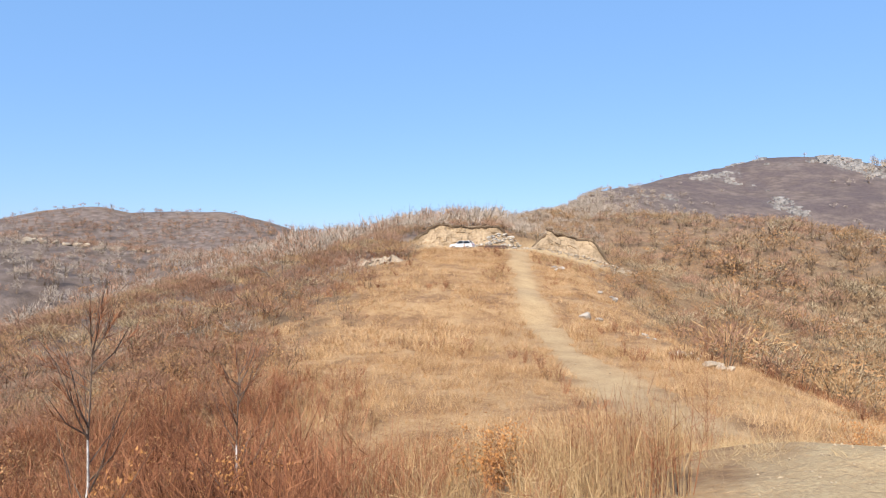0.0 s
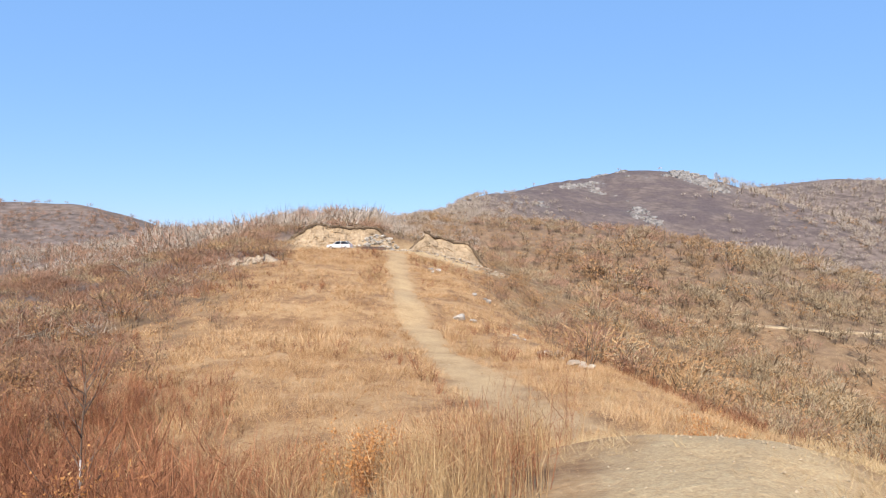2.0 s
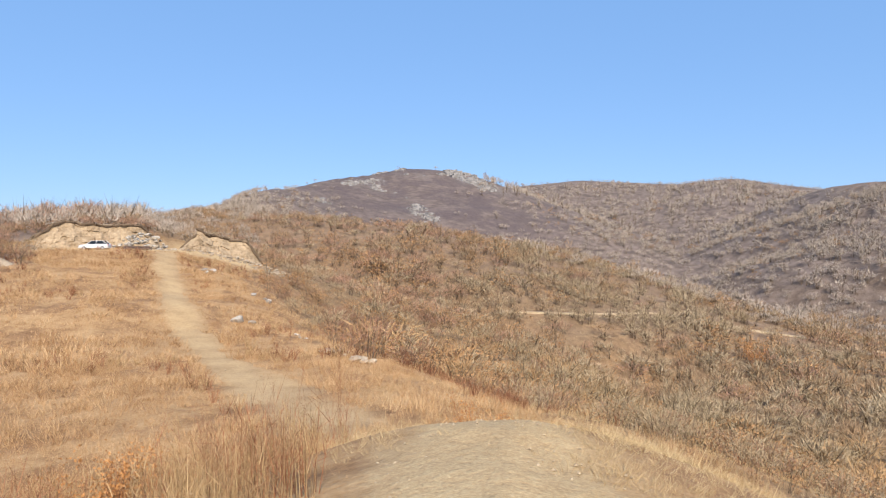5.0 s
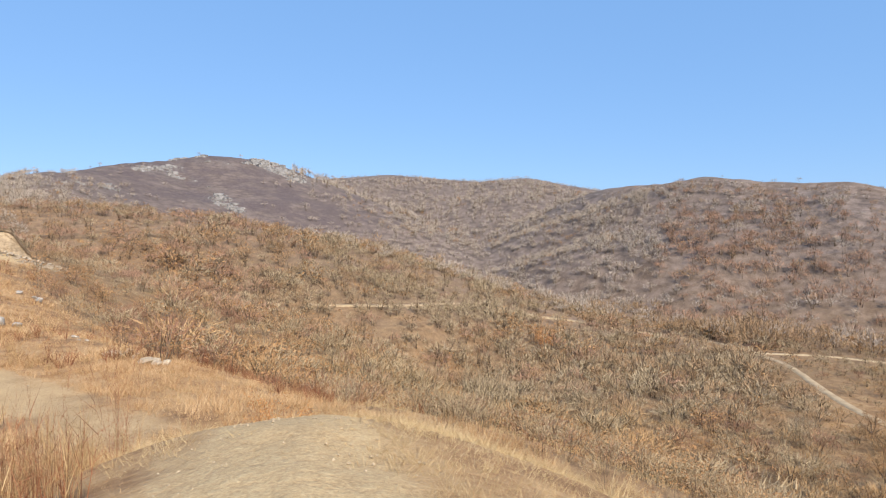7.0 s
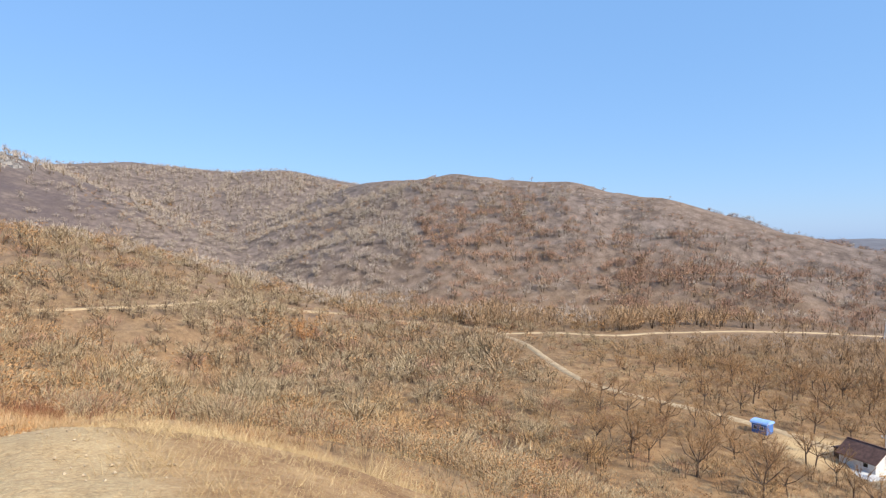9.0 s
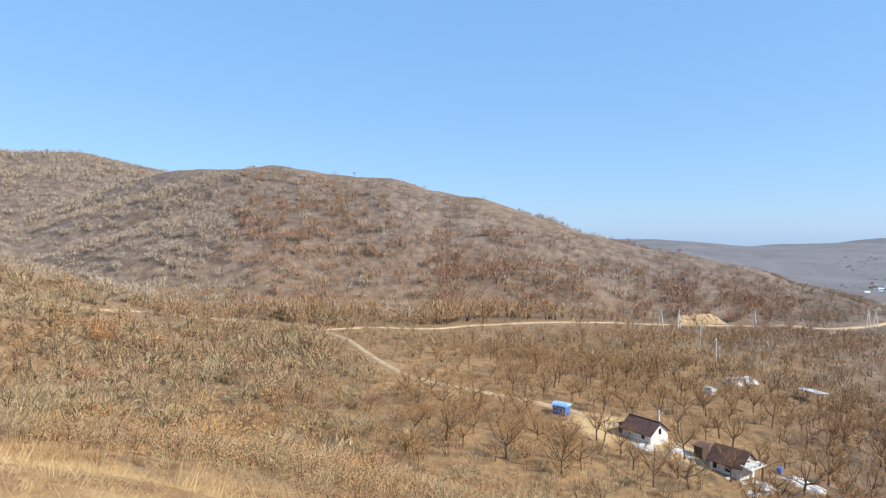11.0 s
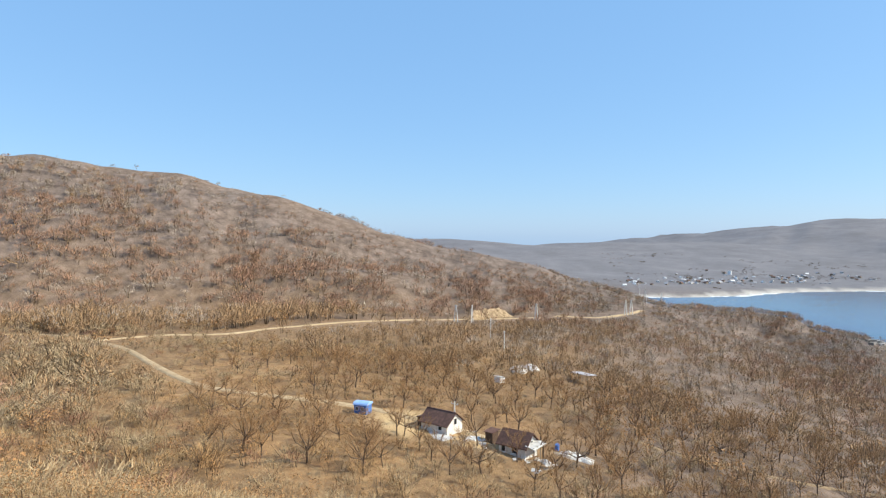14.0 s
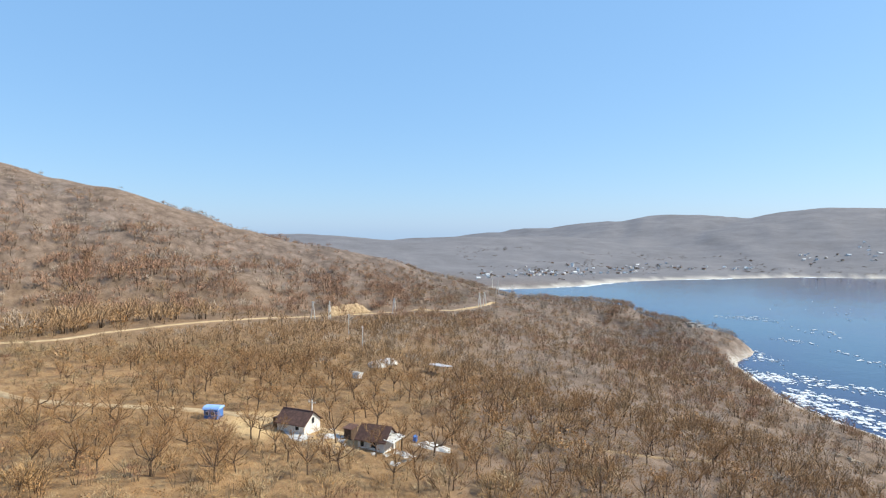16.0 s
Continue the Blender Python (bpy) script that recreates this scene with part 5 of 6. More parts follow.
def yard_clutter():
    rng = np.random.default_rng(31)
    for x, y, sx, sy, h, rz in ((97.6, -42.8, 4.0, 2.6, 1.0, 60), (96.0, -44.6, 3.0, 2.2, 0.7, 60), (103.2, -27.6, 2.6, 2.0, 0.5, 40), (93.0, -36.8, 2.8, 1.8, 0.7, 10)):
        o = part("tarpaulin", drape(rng, sx, sy, h), TARP)
        o.matrix_world = grounded(x, y, rz)
        tagged(o, "white plastic sheeting thrown over a heap beside the houses", "tarpaulin", "sheeted heaps")
    for x, y in ((100.1, -41.5), (100.8, -41.9)):
        b = thing("barrel", grounded(x, y, 0, -0.03), "blue plastic barrel standing beside the sheeted heaps", "barrel", "blue barrels")
        part("body", rods(((0, 0, 0), (0, 0, 0.95), 0.33, 0.33), seg=16), BLUE, b)
        for z in (0.28, 0.66):
            part("hoop", rods(((0, 0, z), (0, 0, z + 0.05), 0.35, 0.35), seg=16), BLUE, b)
        part("lid", rods(((0, 0, 0.95), (0, 0, 1.0), 0.30, 0.28), seg=16), BLUE, b)
    for i in range(26):
        x, y = (103.5, -28.0) if i < 13 else (93.6, -36.6)
        x, y = x + rng.normal(0, 2.6), y + rng.normal(0, 2.2)
        o = part("slab", boxes((0, 0, 0.05, rng.uniform(0.6, 1.8), rng.uniform(0.4, 0.9), 0.16), bevel=0.02), CONCRETE if i % 3 else TIMBER)
        o.matrix_world = grounded(x, y, rng.uniform(0, 180), 0.05) @ pose(0, 0, 0, rng.uniform(-8, 8), rng.uniform(-8, 8))
        tagged(o, "loose pale building slab lying in the yard" if i % 3 else "weathered plank lying in the yard", "debris", "building debris in the yard")


def hill_camp():
    """The pale tents, hut and pavilion further back on the bench."""
    for x, y, r, rz in ((163.5, -56.5, 2.7, 20), (166.8, -61.2, 2.6, 50)):
        t = thing("dome_tent", grounded(x, y, rz), "low white dome tent among bare trees", "tent", "white dome tents")
        bm = bmesh.new()
        bmesh.ops.create_uvsphere(bm, u_segments=16, v_segments=8, radius=1)
        bmesh.ops.delete(bm, geom=[v for v in bm.verts if v.co.z < -0.05], context='VERTS')
        for v in bm.verts:
            v.co = Vector((v.co.x * r, v.co.y * r, v.co.z * 1.7 - 0.1))
        part("canopy", bm, TARP, t)
        part("entrance", boxes((r * 0.86, 0, 0.55, 0.5, 1.0, 1.1), bevel=0.05), GREY_ROOF, t)
    s = thing("hut", grounded(148.5, -46.5, 30), "small white hut with a grey roof", "hut")
    s.scale = (0.75, 0.75, 0.7)
    part("wall", boxes((0, 0, 0.8, 2.6, 2.2, 2.0)), WHITE, s)
    bm = bmesh.new()
    slab(bm, [(-1.5, -1.3, 1.8), (1.5, -1.3, 1.8), (1.5, 1.3, 2.3), (-1.5, 1.3, 2.3)], (0, 0, 0.08))
    part("roof", bm, TARP, s)
    p = thing("pavilion", grounded(155, -71.5, 25), "open shelter with a pale flat roof on posts", "pavilion")
    bm = bmesh.new()
    slab(bm, [(-3, -2, 2.2), (3, -2, 2.2), (3, 2, 2.6), (-3, 2, 2.6)], (0, 0, 0.12))
    part("roof", bm, GREY_ROOF, p)
    for px in (-2.8, 0, 2.8):
        for py in (-1.8, 1.8):
            part("post", boxes((px, py, 1.05, 0.14, 0.14, 2.5)), TIMBER, p)


def utility_pole(x, y, h=8.0, legs=2, rz=0.0):
    p = thing("utility_pole", grounded(x, y, rz), "concrete A-frame power pole beside the road" if legs == 2 else "slim wooden power pole with a crossarm", "pole", "power poles")
    if legs == 2:
        for s in (-1, 1):
            part("leg", rods(((s * 1.0, 0, -0.4), (s * 0.10, 0, h), 0.22, 0.16)), POLE, p)
        part("brace", boxes((0, 0, h * 0.45, 1.25, 0.1, 0.12)), CONCRETE, p)
    else:
        part("shaft", rods(((0, 0, -0.4), (0, 0, h), 0.17, 0.12)), POLE, p)
    arm = part("crossarm", boxes((0, 0, h - 0.5, 1.8, 0.1, 0.12)), STEEL, p)
    for s in (-0.8, 0.0, 0.8):
        part("insulator", rods(((s, 0, h - 0.44), (s, 0, h - 0.2), 0.07, 0.04)), WHITE, arm)


house_one(), house_two(), boarded_shed(), blue_cabin(), yard_clutter(), hill_camp()
for x, y, h, legs, rz in ((293, -70, 8.2, 2, 60), (297, -79, 8.2, 2, 10), (307, -115.5, 8.5, 2, 70), (325, -175, 8.5, 2, 20), (328, -180, 8.5, 2, 80), (372, -214, 9, 2, 50), (388, -219, 9, 1, 50), (383, -232, 9, 2, 20),
                          (276, -73, 7.5, 1, 0), (232, -69, 7.5, 1, 0), (190, -61, 7.5, 1, 0), (113.5, -27.0, 3.6, 1, 30)):
    utility_pole(x, y, h, legs, rz)


# ---- quarry, rocks and car ----
def rock_face(name, base, top_drop, height, material, label, seed, depth=1.6, blocky=1.0, lip=False):
    """A broken cut bank along a line, leaning back, with ledges and a ragged brink."""
    pts = [Vector(q) for q in base]
    seg = [(pts[i + 1] - pts[i]).length for i in range(len(pts) - 1)]
    total = sum(seg)
    cols, rows = int(total / 0.24), 18
    verts = []
    for c in range(cols + 1):
        s = total * c / cols
        i = 0
        while i < len(seg) - 1 and s > seg[i]:
            s -= seg[i]
            i += 1
        t = min(s / seg[i], 1)
        p = pts[i].lerp(pts[i + 1], t)
        w = (pts[i + 1] - pts[i]).normalized()
        back = Vector((-w.y, w.x, 0))
        u = c / cols
        hh = height * min(1, 4 * u, top_drop * (1 - u)) * (0.9 + 0.22 * noise.noise(Vector((u * total * 0.35, seed, 0))))
        for r in range(rows + 1):
            v = r / rows
            n = 0.45 * noise.fractal(Vector((p.x * 0.5, p.y * 0.5, v * height * 0.6 + seed)), 0.8, 2.1, 4)
            n += 0.8 * blocky * (noise.cell(Vector((p.x * 1.1 + 0.3 * v, p.y * 0.8, v * height * 1.1 + seed))) - 0.5)
            n += 0.5 * blocky * (noise.cell(Vector((p.x * 2.3, p.y * 2.3, v * height * 2.2 + seed))) - 0.5)
            q = p + back * (depth * v + 0.5 * n)
            verts.append((q.x, q.y, p.z - 0.3 + (hh + 0.3) * v + 0.3 * n * v))
    faces = [(c * (rows + 1) + r, (c + 1) * (rows + 1) + r, (c + 1) * (rows + 1) + r + 1, c * (rows + 1) + r + 1) for c in range(cols) for r in range(rows)]
    if lip:      # a ragged dark lip of soil and roots over the brink
        rng, tops = np.random.default_rng(int(seed)), verts[rows::rows + 1]
        ends = [(tops[c], tops[min(c + int(rng.integers(2, 5)), cols)]) for c in range(int(cols * 0.06), int(cols * 0.9)) if rng.random() < 0.85]
        pieces = [limb(np.array(p) + (0, -0.25, rng.normal(0.05, 0.1)), np.array(q) + (0, -0.25, rng.normal(0.05, 0.1)), rng.uniform(0.12, 0.30), rng.uniform(0.1, 0.24), 5) for p, q in ends]
        tagged(new("turf_lip", mesh_of("turf_lip", *joined(pieces), DARK_BARK)), "dark overhanging lip of soil and roots along the cut", "soil", kind="structure")
    return tagged(new(name, mesh_of(name, verts, faces, material)), label, "rock face", kind="structure")


def on(x, y, dz=0.0):
    return (x, y, float(land(x, y)) + dz)


rock_face("rock_face", [(-7, 115.5, 3.2), (0, 116.6, 3.2), (6, 117.0, 3.2), (14.5, 116.6, 3.2)], 5, 5.0, EARTH_TAN, "cut face of yellow-brown earth and rock behind the quarry pad", 1.0, 3.4, 0.6, True)
rock_face("rock_face", [on(14.6, 115.2, -0.3), on(19, 113.8, -0.3), on(25, 114, -0.6), on(31, 111.6, -0.9)], 3, 4.6, EARTH_TAN, "scar of pale yellow earth and rock in the hillside", 5.0, 4.0, 0.6, True)
rock_face("rock_face", [(299, -78, -38.6), (307, -88, -39.2), (313, -100, -39.4), (317, -108, -39.8)], 4, 5.0, EARTH_TAN, "cut earth bank above the upper road", 9.0, 2.5, 0.35)

rng_rock = np.random.default_rng(41)
STONES = {m.name: [stone_mesh("boulder", rng_rock, m) for _ in range(6)] for m in (ROCK_GREY, ROCK_TAN, ROCK_PALE)}


def boulder(x, y, size, material, label, group, lift=0.0):
    o = new("boulder", STONES[material.name][rng_rock.integers(0, 6)])
    o.matrix_world = grounded(x, y, rng_rock.uniform(0, 360), size * 0.18 + lift) @ pose(0, 0, 0, rng_rock.uniform(-15, 15), rng_rock.uniform(-15, 15))
    o.scale = (size * rng_rock.uniform(0.8, 1.3), size * rng_rock.uniform(0.8, 1.2), size * rng_rock.uniform(0.7, 1.1))
    return tagged(o, label, "boulder", group)


for i in range(90):      # the grey rubble heap on the pad
    u, v = rng_rock.normal(0, 1), rng_rock.normal(0, 1)
    x, y = 9.9 + 2.6 * u, 113.2 + 1.2 * v
    boulder(x, y, rng_rock.uniform(0.35, 1.0), ROCK_PALE if i % 3 == 0 else ROCK_GREY, "angular grey boulder in the quarry's rubble heap", "rubble heap", max(0, 2.9 - 1.0 * (u * u + 0.6 * v * v)) * rng_rock.uniform(0.3, 1.0))
for i in range(30):      # tan blocks at the foot of the faces
    x = rng_rock.uniform(-6, 30)
    y = (118.5 if x < 14 else 115.3) + 0.12 * min(x, 10) + rng_rock.normal(0, 0.9)
    boulder(x, y, rng_rock.uniform(0.35, 1.0), ROCK_TAN, "tan block fallen below the cut face", "fallen blocks", 0.1)
for i in range(50):      # pale stones on the brink of the scar, trailing down the slope
    t = rng_rock.random()
    boulder(19 + 16 * t + rng_rock.normal(0, 0.7), 116.5 - 5 * t + rng_rock.normal(0, 1.0), rng_rock.uniform(0.3, 0.85), ROCK_PALE, "pale stone along the brink of the earth scar", "pale stones", 0.1)
for az, d, size, n in ((13.1, 66, 1.5, 3), (21.1, 50, 1.0, 6), (23.3, 44.5, 1.1, 4), (9.9, 92, 1.3, 3), (17.5, 60, 0.6, 5), (22.2, 47, 0.5, 6), (14.9, 80, 0.9, 4)):
    for k in range(n):
        x, y = P(az + rng_rock.normal(0, 0.5), d + rng_rock.normal(0, 0.9), 0)[:2]
        boulder(x, y, size * rng_rock.uniform(0.35, 1.0), ROCK_PALE if az > 20 else ROCK_GREY, "weathered boulder at the edge of the grassy spur", "boulders along the spur")
rock_face("rock_face", [on(-16.5, 92), on(-12, 91.6), on(-8, 91.8), on(-5.5, 92.4)], 6, 1.3, ROCK_PALE, "low pale stone ledge at the head of the slope", 13.0, 0.5)
for k in range(26):
    x, y = P(-29 + rng_rock.normal(0, 2.4), 246 + rng_rock.normal(0, 5), 0)[:2]
    boulder(x, y, rng_rock.uniform(1.2, 3.2), ROCK_PALE, "pale outcrop stone on the western spur", "outcrop stones")


def rubble():
    """Small broken stone between the boulders of the heap, below the cut faces and over the scar."""
    rng = np.random.default_rng(91)
    kinds = []
    for _ in range(7):
        v = np.array([(a, b * 0.8, c) for c in (-0.5, 0.5) for a, b in ((-1, -1), (1, -1), (1, 1), (-1, 1))]) * rng.uniform(0.45, 1.1, (8, 1))
        kinds.append((v, np.array([(0, 1, 5), (0, 5, 4), (1, 2, 6), (1, 6, 5), (2, 3, 7), (2, 7, 6), (3, 0, 4), (3, 4, 7), (4, 5, 6), (4, 6, 7)])))
    t = rng.random(170)
    x = np.concatenate([rng.normal(9.9, 3.0, 260), rng.uniform(-6, 15, 130), 17 + 17 * t + rng.normal(0, 1.0, 170)])
    y = np.concatenate([rng.normal(112.8, 1.3, 260), rng.normal(115.4, 0.8, 130), 113.6 - 3.5 * t + rng.normal(0, 1.4, 170)])
    v, f = scatter(x, y, rng.uniform(0.10, 0.38, len(x)), kinds, rng, -0.05)
    stuff("rubble", (v, f), ROCK_PALE, "small broken stone strewn about the quarry pad", "rubble")


rubble()


def parked_car():
    c = thing("car", grounded(3.4, 111.6, 158), "white hatchback car parked on the quarry pad", "car")
    W = 1.68
    bm = bmesh.new()
    lower = [(-2.05, 0.35), (2.1, 0.32), (2.15, 0.62), (1.95, 0.80), (1.05, 0.93), (-2.0, 0.98), (-2.12, 0.7)]
    slab(bm, [(x, -W / 2, z) for x, z in lower], (0, W, 0))
    bmesh.ops.bevel(bm, geom=bm.edges[:], offset=0.05, segments=2, affect='EDGES')
    part("body", bm, CAR_WHITE, c)
    bm = bmesh.new()
    cab = [(1.0, 0.92), (0.35, 1.42), (-1.3, 1.46), (-1.95, 0.96)]
    vs = []
    for s in (-1, 1):
        vs.append([bm.verts.new((x, s * (W / 2 - (0.05 if z < 1 else 0.2)), z)) for x, z in cab])
    for i in range(4):
        j = (i + 1) % 4
        bm.faces.new((vs[0][i], vs[0][j], vs[1][j], vs[1][i]))
    bm.faces.new(vs[0][::-1]), bm.faces.new(vs[1])
    bmesh.ops.recalc_face_normals(bm, faces=bm.faces)
    part("cabin", bm, GLASS, c, "dark tinted windows")
    bm = bmesh.new()
    slab(bm, [(0.38, -0.64, 1.41), (-1.32, -0.64, 1.45), (-1.32, 0.64, 1.45), (0.38, 0.64, 1.41)], (0, 0, 0.05))
    part("roof", bm, CAR_WHITE, c)
    for s in (-1, 1):
        for x0, z0, x1, z1 in ((1.0, 0.94, 0.35, 1.43), (-0.35, 0.95, -0.42, 1.45), (-1.3, 1.46, -1.92, 0.98)):
            part("pillar", rods(((x0, s * (W / 2 - 0.06), z0), (x1, s * (W / 2 - 0.2), z1), 0.045, 0.045), seg=6), CAR_WHITE, c)
    for x in (-1.32, 1.32):
        for s in (-1, 1):
            w = part("wheel", rods(((x, s * 0.62, 0.3), (x, s * 0.86, 0.3), 0.31, 0.31), seg=18), RUBBER, c)
            part("rim", rods(((x, s * 0.80, 0.3), (x, s * 0.875, 0.3), 0.2, 0.18), seg=12), STEEL, w)
    for s in (-1, 1):
        part("headlight", boxes((2.02, s * 0.58, 0.72, 0.16, 0.36, 0.16), bevel=0.03), STEEL, c)
        part("tail_light", boxes((-2.05, s * 0.7, 0.82, 0.1, 0.2, 0.24), bevel=0.02), RED_LAMP, c)
        part("mirror", boxes((0.75, s * 0.92, 1.0, 0.12, 0.16, 0.12), bevel=0.02), CAR_WHITE, c)
    part("bumper", boxes((2.12, 0, 0.42, 0.12, 1.5, 0.2), (-2.1, 0, 0.42, 0.12, 1.5, 0.2), bevel=0.03), CAR_WHITE, c)


parked_car()
o = part("log", rods(((-2.2, 0, 0.22), (2.2, 0.2, 0.22), 0.22, 0.18), ((-1.8, 0.25, 0.5), (2.0, 0.3, 0.5), 0.17, 0.15)), DARK_WOOD)
o.matrix_world = grounded(9.0, 109.6, 4)
tagged(o, "dark logs stacked at the edge of the quarry pad", "log")


# ---- single plants ----
def birch(x, y, h, seed):
    rng = np.random.default_rng(seed)
    t = thing("birch_sapling", grounded(x, y, 0, -0.1), "young white-barked birch with bare red twigs", "tree", "birch saplings")
    pts = [np.array([0, 0, 0.0])]
    for i in range(7):
        pts.append(pts[-1] + np.array([rng.normal(0, 0.05), rng.normal(0, 0.05), h / 7]))
    r = [0.026 * (1 - 0.12 * i) for i in range(8)]
    low = joined([limb(pts[i], pts[i + 1], r[i], r[i + 1], 7) for i in range(4)])
    o = new("trunk", mesh_of("trunk", *low, BIRCH, True))
    o.parent = t
    up = joined([limb(pts[i], pts[i + 1], r[i], r[i + 1], 5) for i in range(4, 7)])
    o = new("leader", mesh_of("leader", *up, BARK))
    o.parent = t
    twigs = []
    for i in range(22):
        k = rng.uniform(1.6, 6.4)
        j = int(k)
        b = pts[j] + (pts[j + 1] - pts[j]) * (k - j)
        a, e = i * 2.4, rng.uniform(0.6, 1.1)
        w = np.array([math.cos(a) * math.cos(e), math.sin(a) * math.cos(e), math.sin(e)])
        ln = (0.38 - 0.035 * k) * h * rng.uniform(0.8, 1.1)
        pieces = [limb(b, b + w * ln * 0.5, 0.013, 0.009, 4), limb(b + w * ln * 0.5, b + w * ln + (0, 0, 0.06 * h), 0.009, 0.003, 3)]
        n = 26
        u = rng.uniform(0.25, 1, n)
        d = w + rng.normal(0, 0.45, (n, 3)) + (0, 0, 0.3)
        d /= np.linalg.norm(d, axis=1)[:, None]
        twigs.append(slivers(rng, b + w * ln * u[:, None], d, rng.uniform(0.15, 0.45, n), np.full(n, 0.008)))
        o = new("branch", mesh_of("branch", *joined(pieces), BARK))
        o.parent = t
    o = new("twig_spray", mesh_of("twig_spray", *joined(twigs), STEM_RED))
    o.parent = t
    tagged(o, kind="stuff")


ORANGE_LEAF = foliage("orange_leaves", [(0.25, (0.34, 0.15, 0.06)), (0.55, (0.58, 0.29, 0.12)), (0.85, (0.82, 0.48, 0.23))])


def leafy_oak(x, y, h, seed, label="young oak bush holding curled orange leaves"):
    rng = np.random.default_rng(seed)
    bark, leaves = shrub_form(rng, 9, 120, 0.42, 0.007, 0.6)
    t = thing("oak_bush", grounded(x, y, seed * 40, -0.05), label, "bush", "young oak bushes")
    t.scale = (h, h, h)
    o = new("stems", mesh_of("stems", *bark, STEM_RED))
    o.parent = t
    tagged(o, kind="stuff")
    o = new("leaves", mesh_of("leaves", *leaves, ORANGE_LEAF))
    o.parent = t
    tagged(o, kind="stuff")


def tall_bush(x, y, h, seed):
    rng = np.random.default_rng(seed)
    v, f = shrub_form(rng, 8, 160, 0, 0.0032)
    o = new("bush", mesh_of("bush", v * (0.55 * h, 0.55 * h, h), f, STEM_RED))
    o.matrix_world = grounded(x, y, 0, -0.05)
    tagged(o, "tall bare reddish bush beside the bare brow", "bush", "tall bare bushes")


birch(*P(-29.4, 9.5, 0)[:2], 4.0, 1)
birch(*P(-18.1, 10.5, 0)[:2], 3.2, 2)
leafy_oak(*P(3.8, 9.8, 0)[:2], 1.15, 1)
leafy_oak(*P(5.4, 10.0, 0)[:2], 1.1, 2)
leafy_oak(*P(-17.0, 9.0, 0)[:2], 1.5, 3)
leafy_oak(*P(-25.5, 13.0, 0)[:2], 1.9, 4)
tall_bush(*P(22.5, 10.5, 0)[:2], 2.0, 5)
tall_bush(*P(17.8, 8.5, 0)[:2], 1.5, 6)
tall_bush(*P(12.5, 9.0, 0)[:2], 1.4, 7)
for k, (az, d, h) in enumerate(((34, 14, 1.1), (37, 16, 1.3), (31, 17, 1.0))):
    leafy_oak(*P(az, d, 0)[:2], h, 10 + k, "low oak bush with orange leaves just below the brow")


leafy_oak(138.2, 92.4, 7.0, 21, "large oak holding bright orange leaves on the grey slope")


def fallen_tree():
    x, y = P(-14.1, 92, 0)[:2]
    t = thing("fallen_tree", grounded(x, y, 0), "pale dead tree with a broken stump on the slope", "tree")
    part("stump", rods(((0, 0, -0.3), (-0.2, 0, 1.5), 0.26, 0.2), ((-0.2, 0, 1.45), (-0.1, 0, 2.5), 0.2, 0.1)), BARK, t)
    part("bough", rods(((-1.0, 0, 0.5), (-4.2, 0.6, 2.4), 0.2, 0.08), ((0.2, 0, 0.2), (-1.0, 0, 0.5), 0.3, 0.2)), BARK, t)
    rng = np.random.default_rng(8)
    pieces = []
    for _ in range(16):
        b = np.array([-1.0, 0, 0.5]) + np.array([-3.2, 0.6, 1.9]) * rng.uniform(0.2, 1)
        w = rng.normal(0, 0.7, 3) + (-0.5, 0, 0.5)
        pieces.append(limb(b, b + w * rng.uniform(0.6, 1.3), 0.05, 0.015))
    o = new("branches", mesh_of("branches", *joined(pieces), DEADWOOD))
    o.parent = t
    tagged(o, kind="stuff")


def brush_heaps():
    """Cut, bleached branches lying in heaps along the western edge of the spur."""
    rng = np.random.default_rng(77)
    for az, d in ((-17.5, 62), (-15.5, 68), (-13, 76), (-10.5, 82), (-8.5, 86), (-21, 66), (-24.5, 72), (103.2, 101), (104.7, 99), (106.0, 98), (113.5, 100)):
        x, y = P(az, d, 0)[:2]
        n = 150
        at = rng.normal(0, 1, (n, 3)) * (1.3, 0.8, 0.15) + (0, 0, 0.25)
        w = rng.normal(0, 1, (n, 3)) * (1, 0.8, 0.5) + (0.3, 0, 0.45)
        w /= np.linalg.norm(w, axis=1)[:, None]
        pieces = [slivers(rng, at, w, rng.uniform(0.6, 2.0, n), rng.uniform(0.03, 0.07, n))]
        pieces += [limb(a, a + u * 1.8, 0.06, 0.02) for a, u in zip(at[:14], w[:14])]
        o = new("brush_heap", mesh_of("brush_heap", *joined(pieces), DEADWOOD))
        o.matrix_world = grounded(x, y, rng.uniform(0, 360))
        tagged(o, "heap of bleached cut branches on the slope", "brush heap", "brush heaps", kind="stuff")


fallen_tree(), brush_heaps()


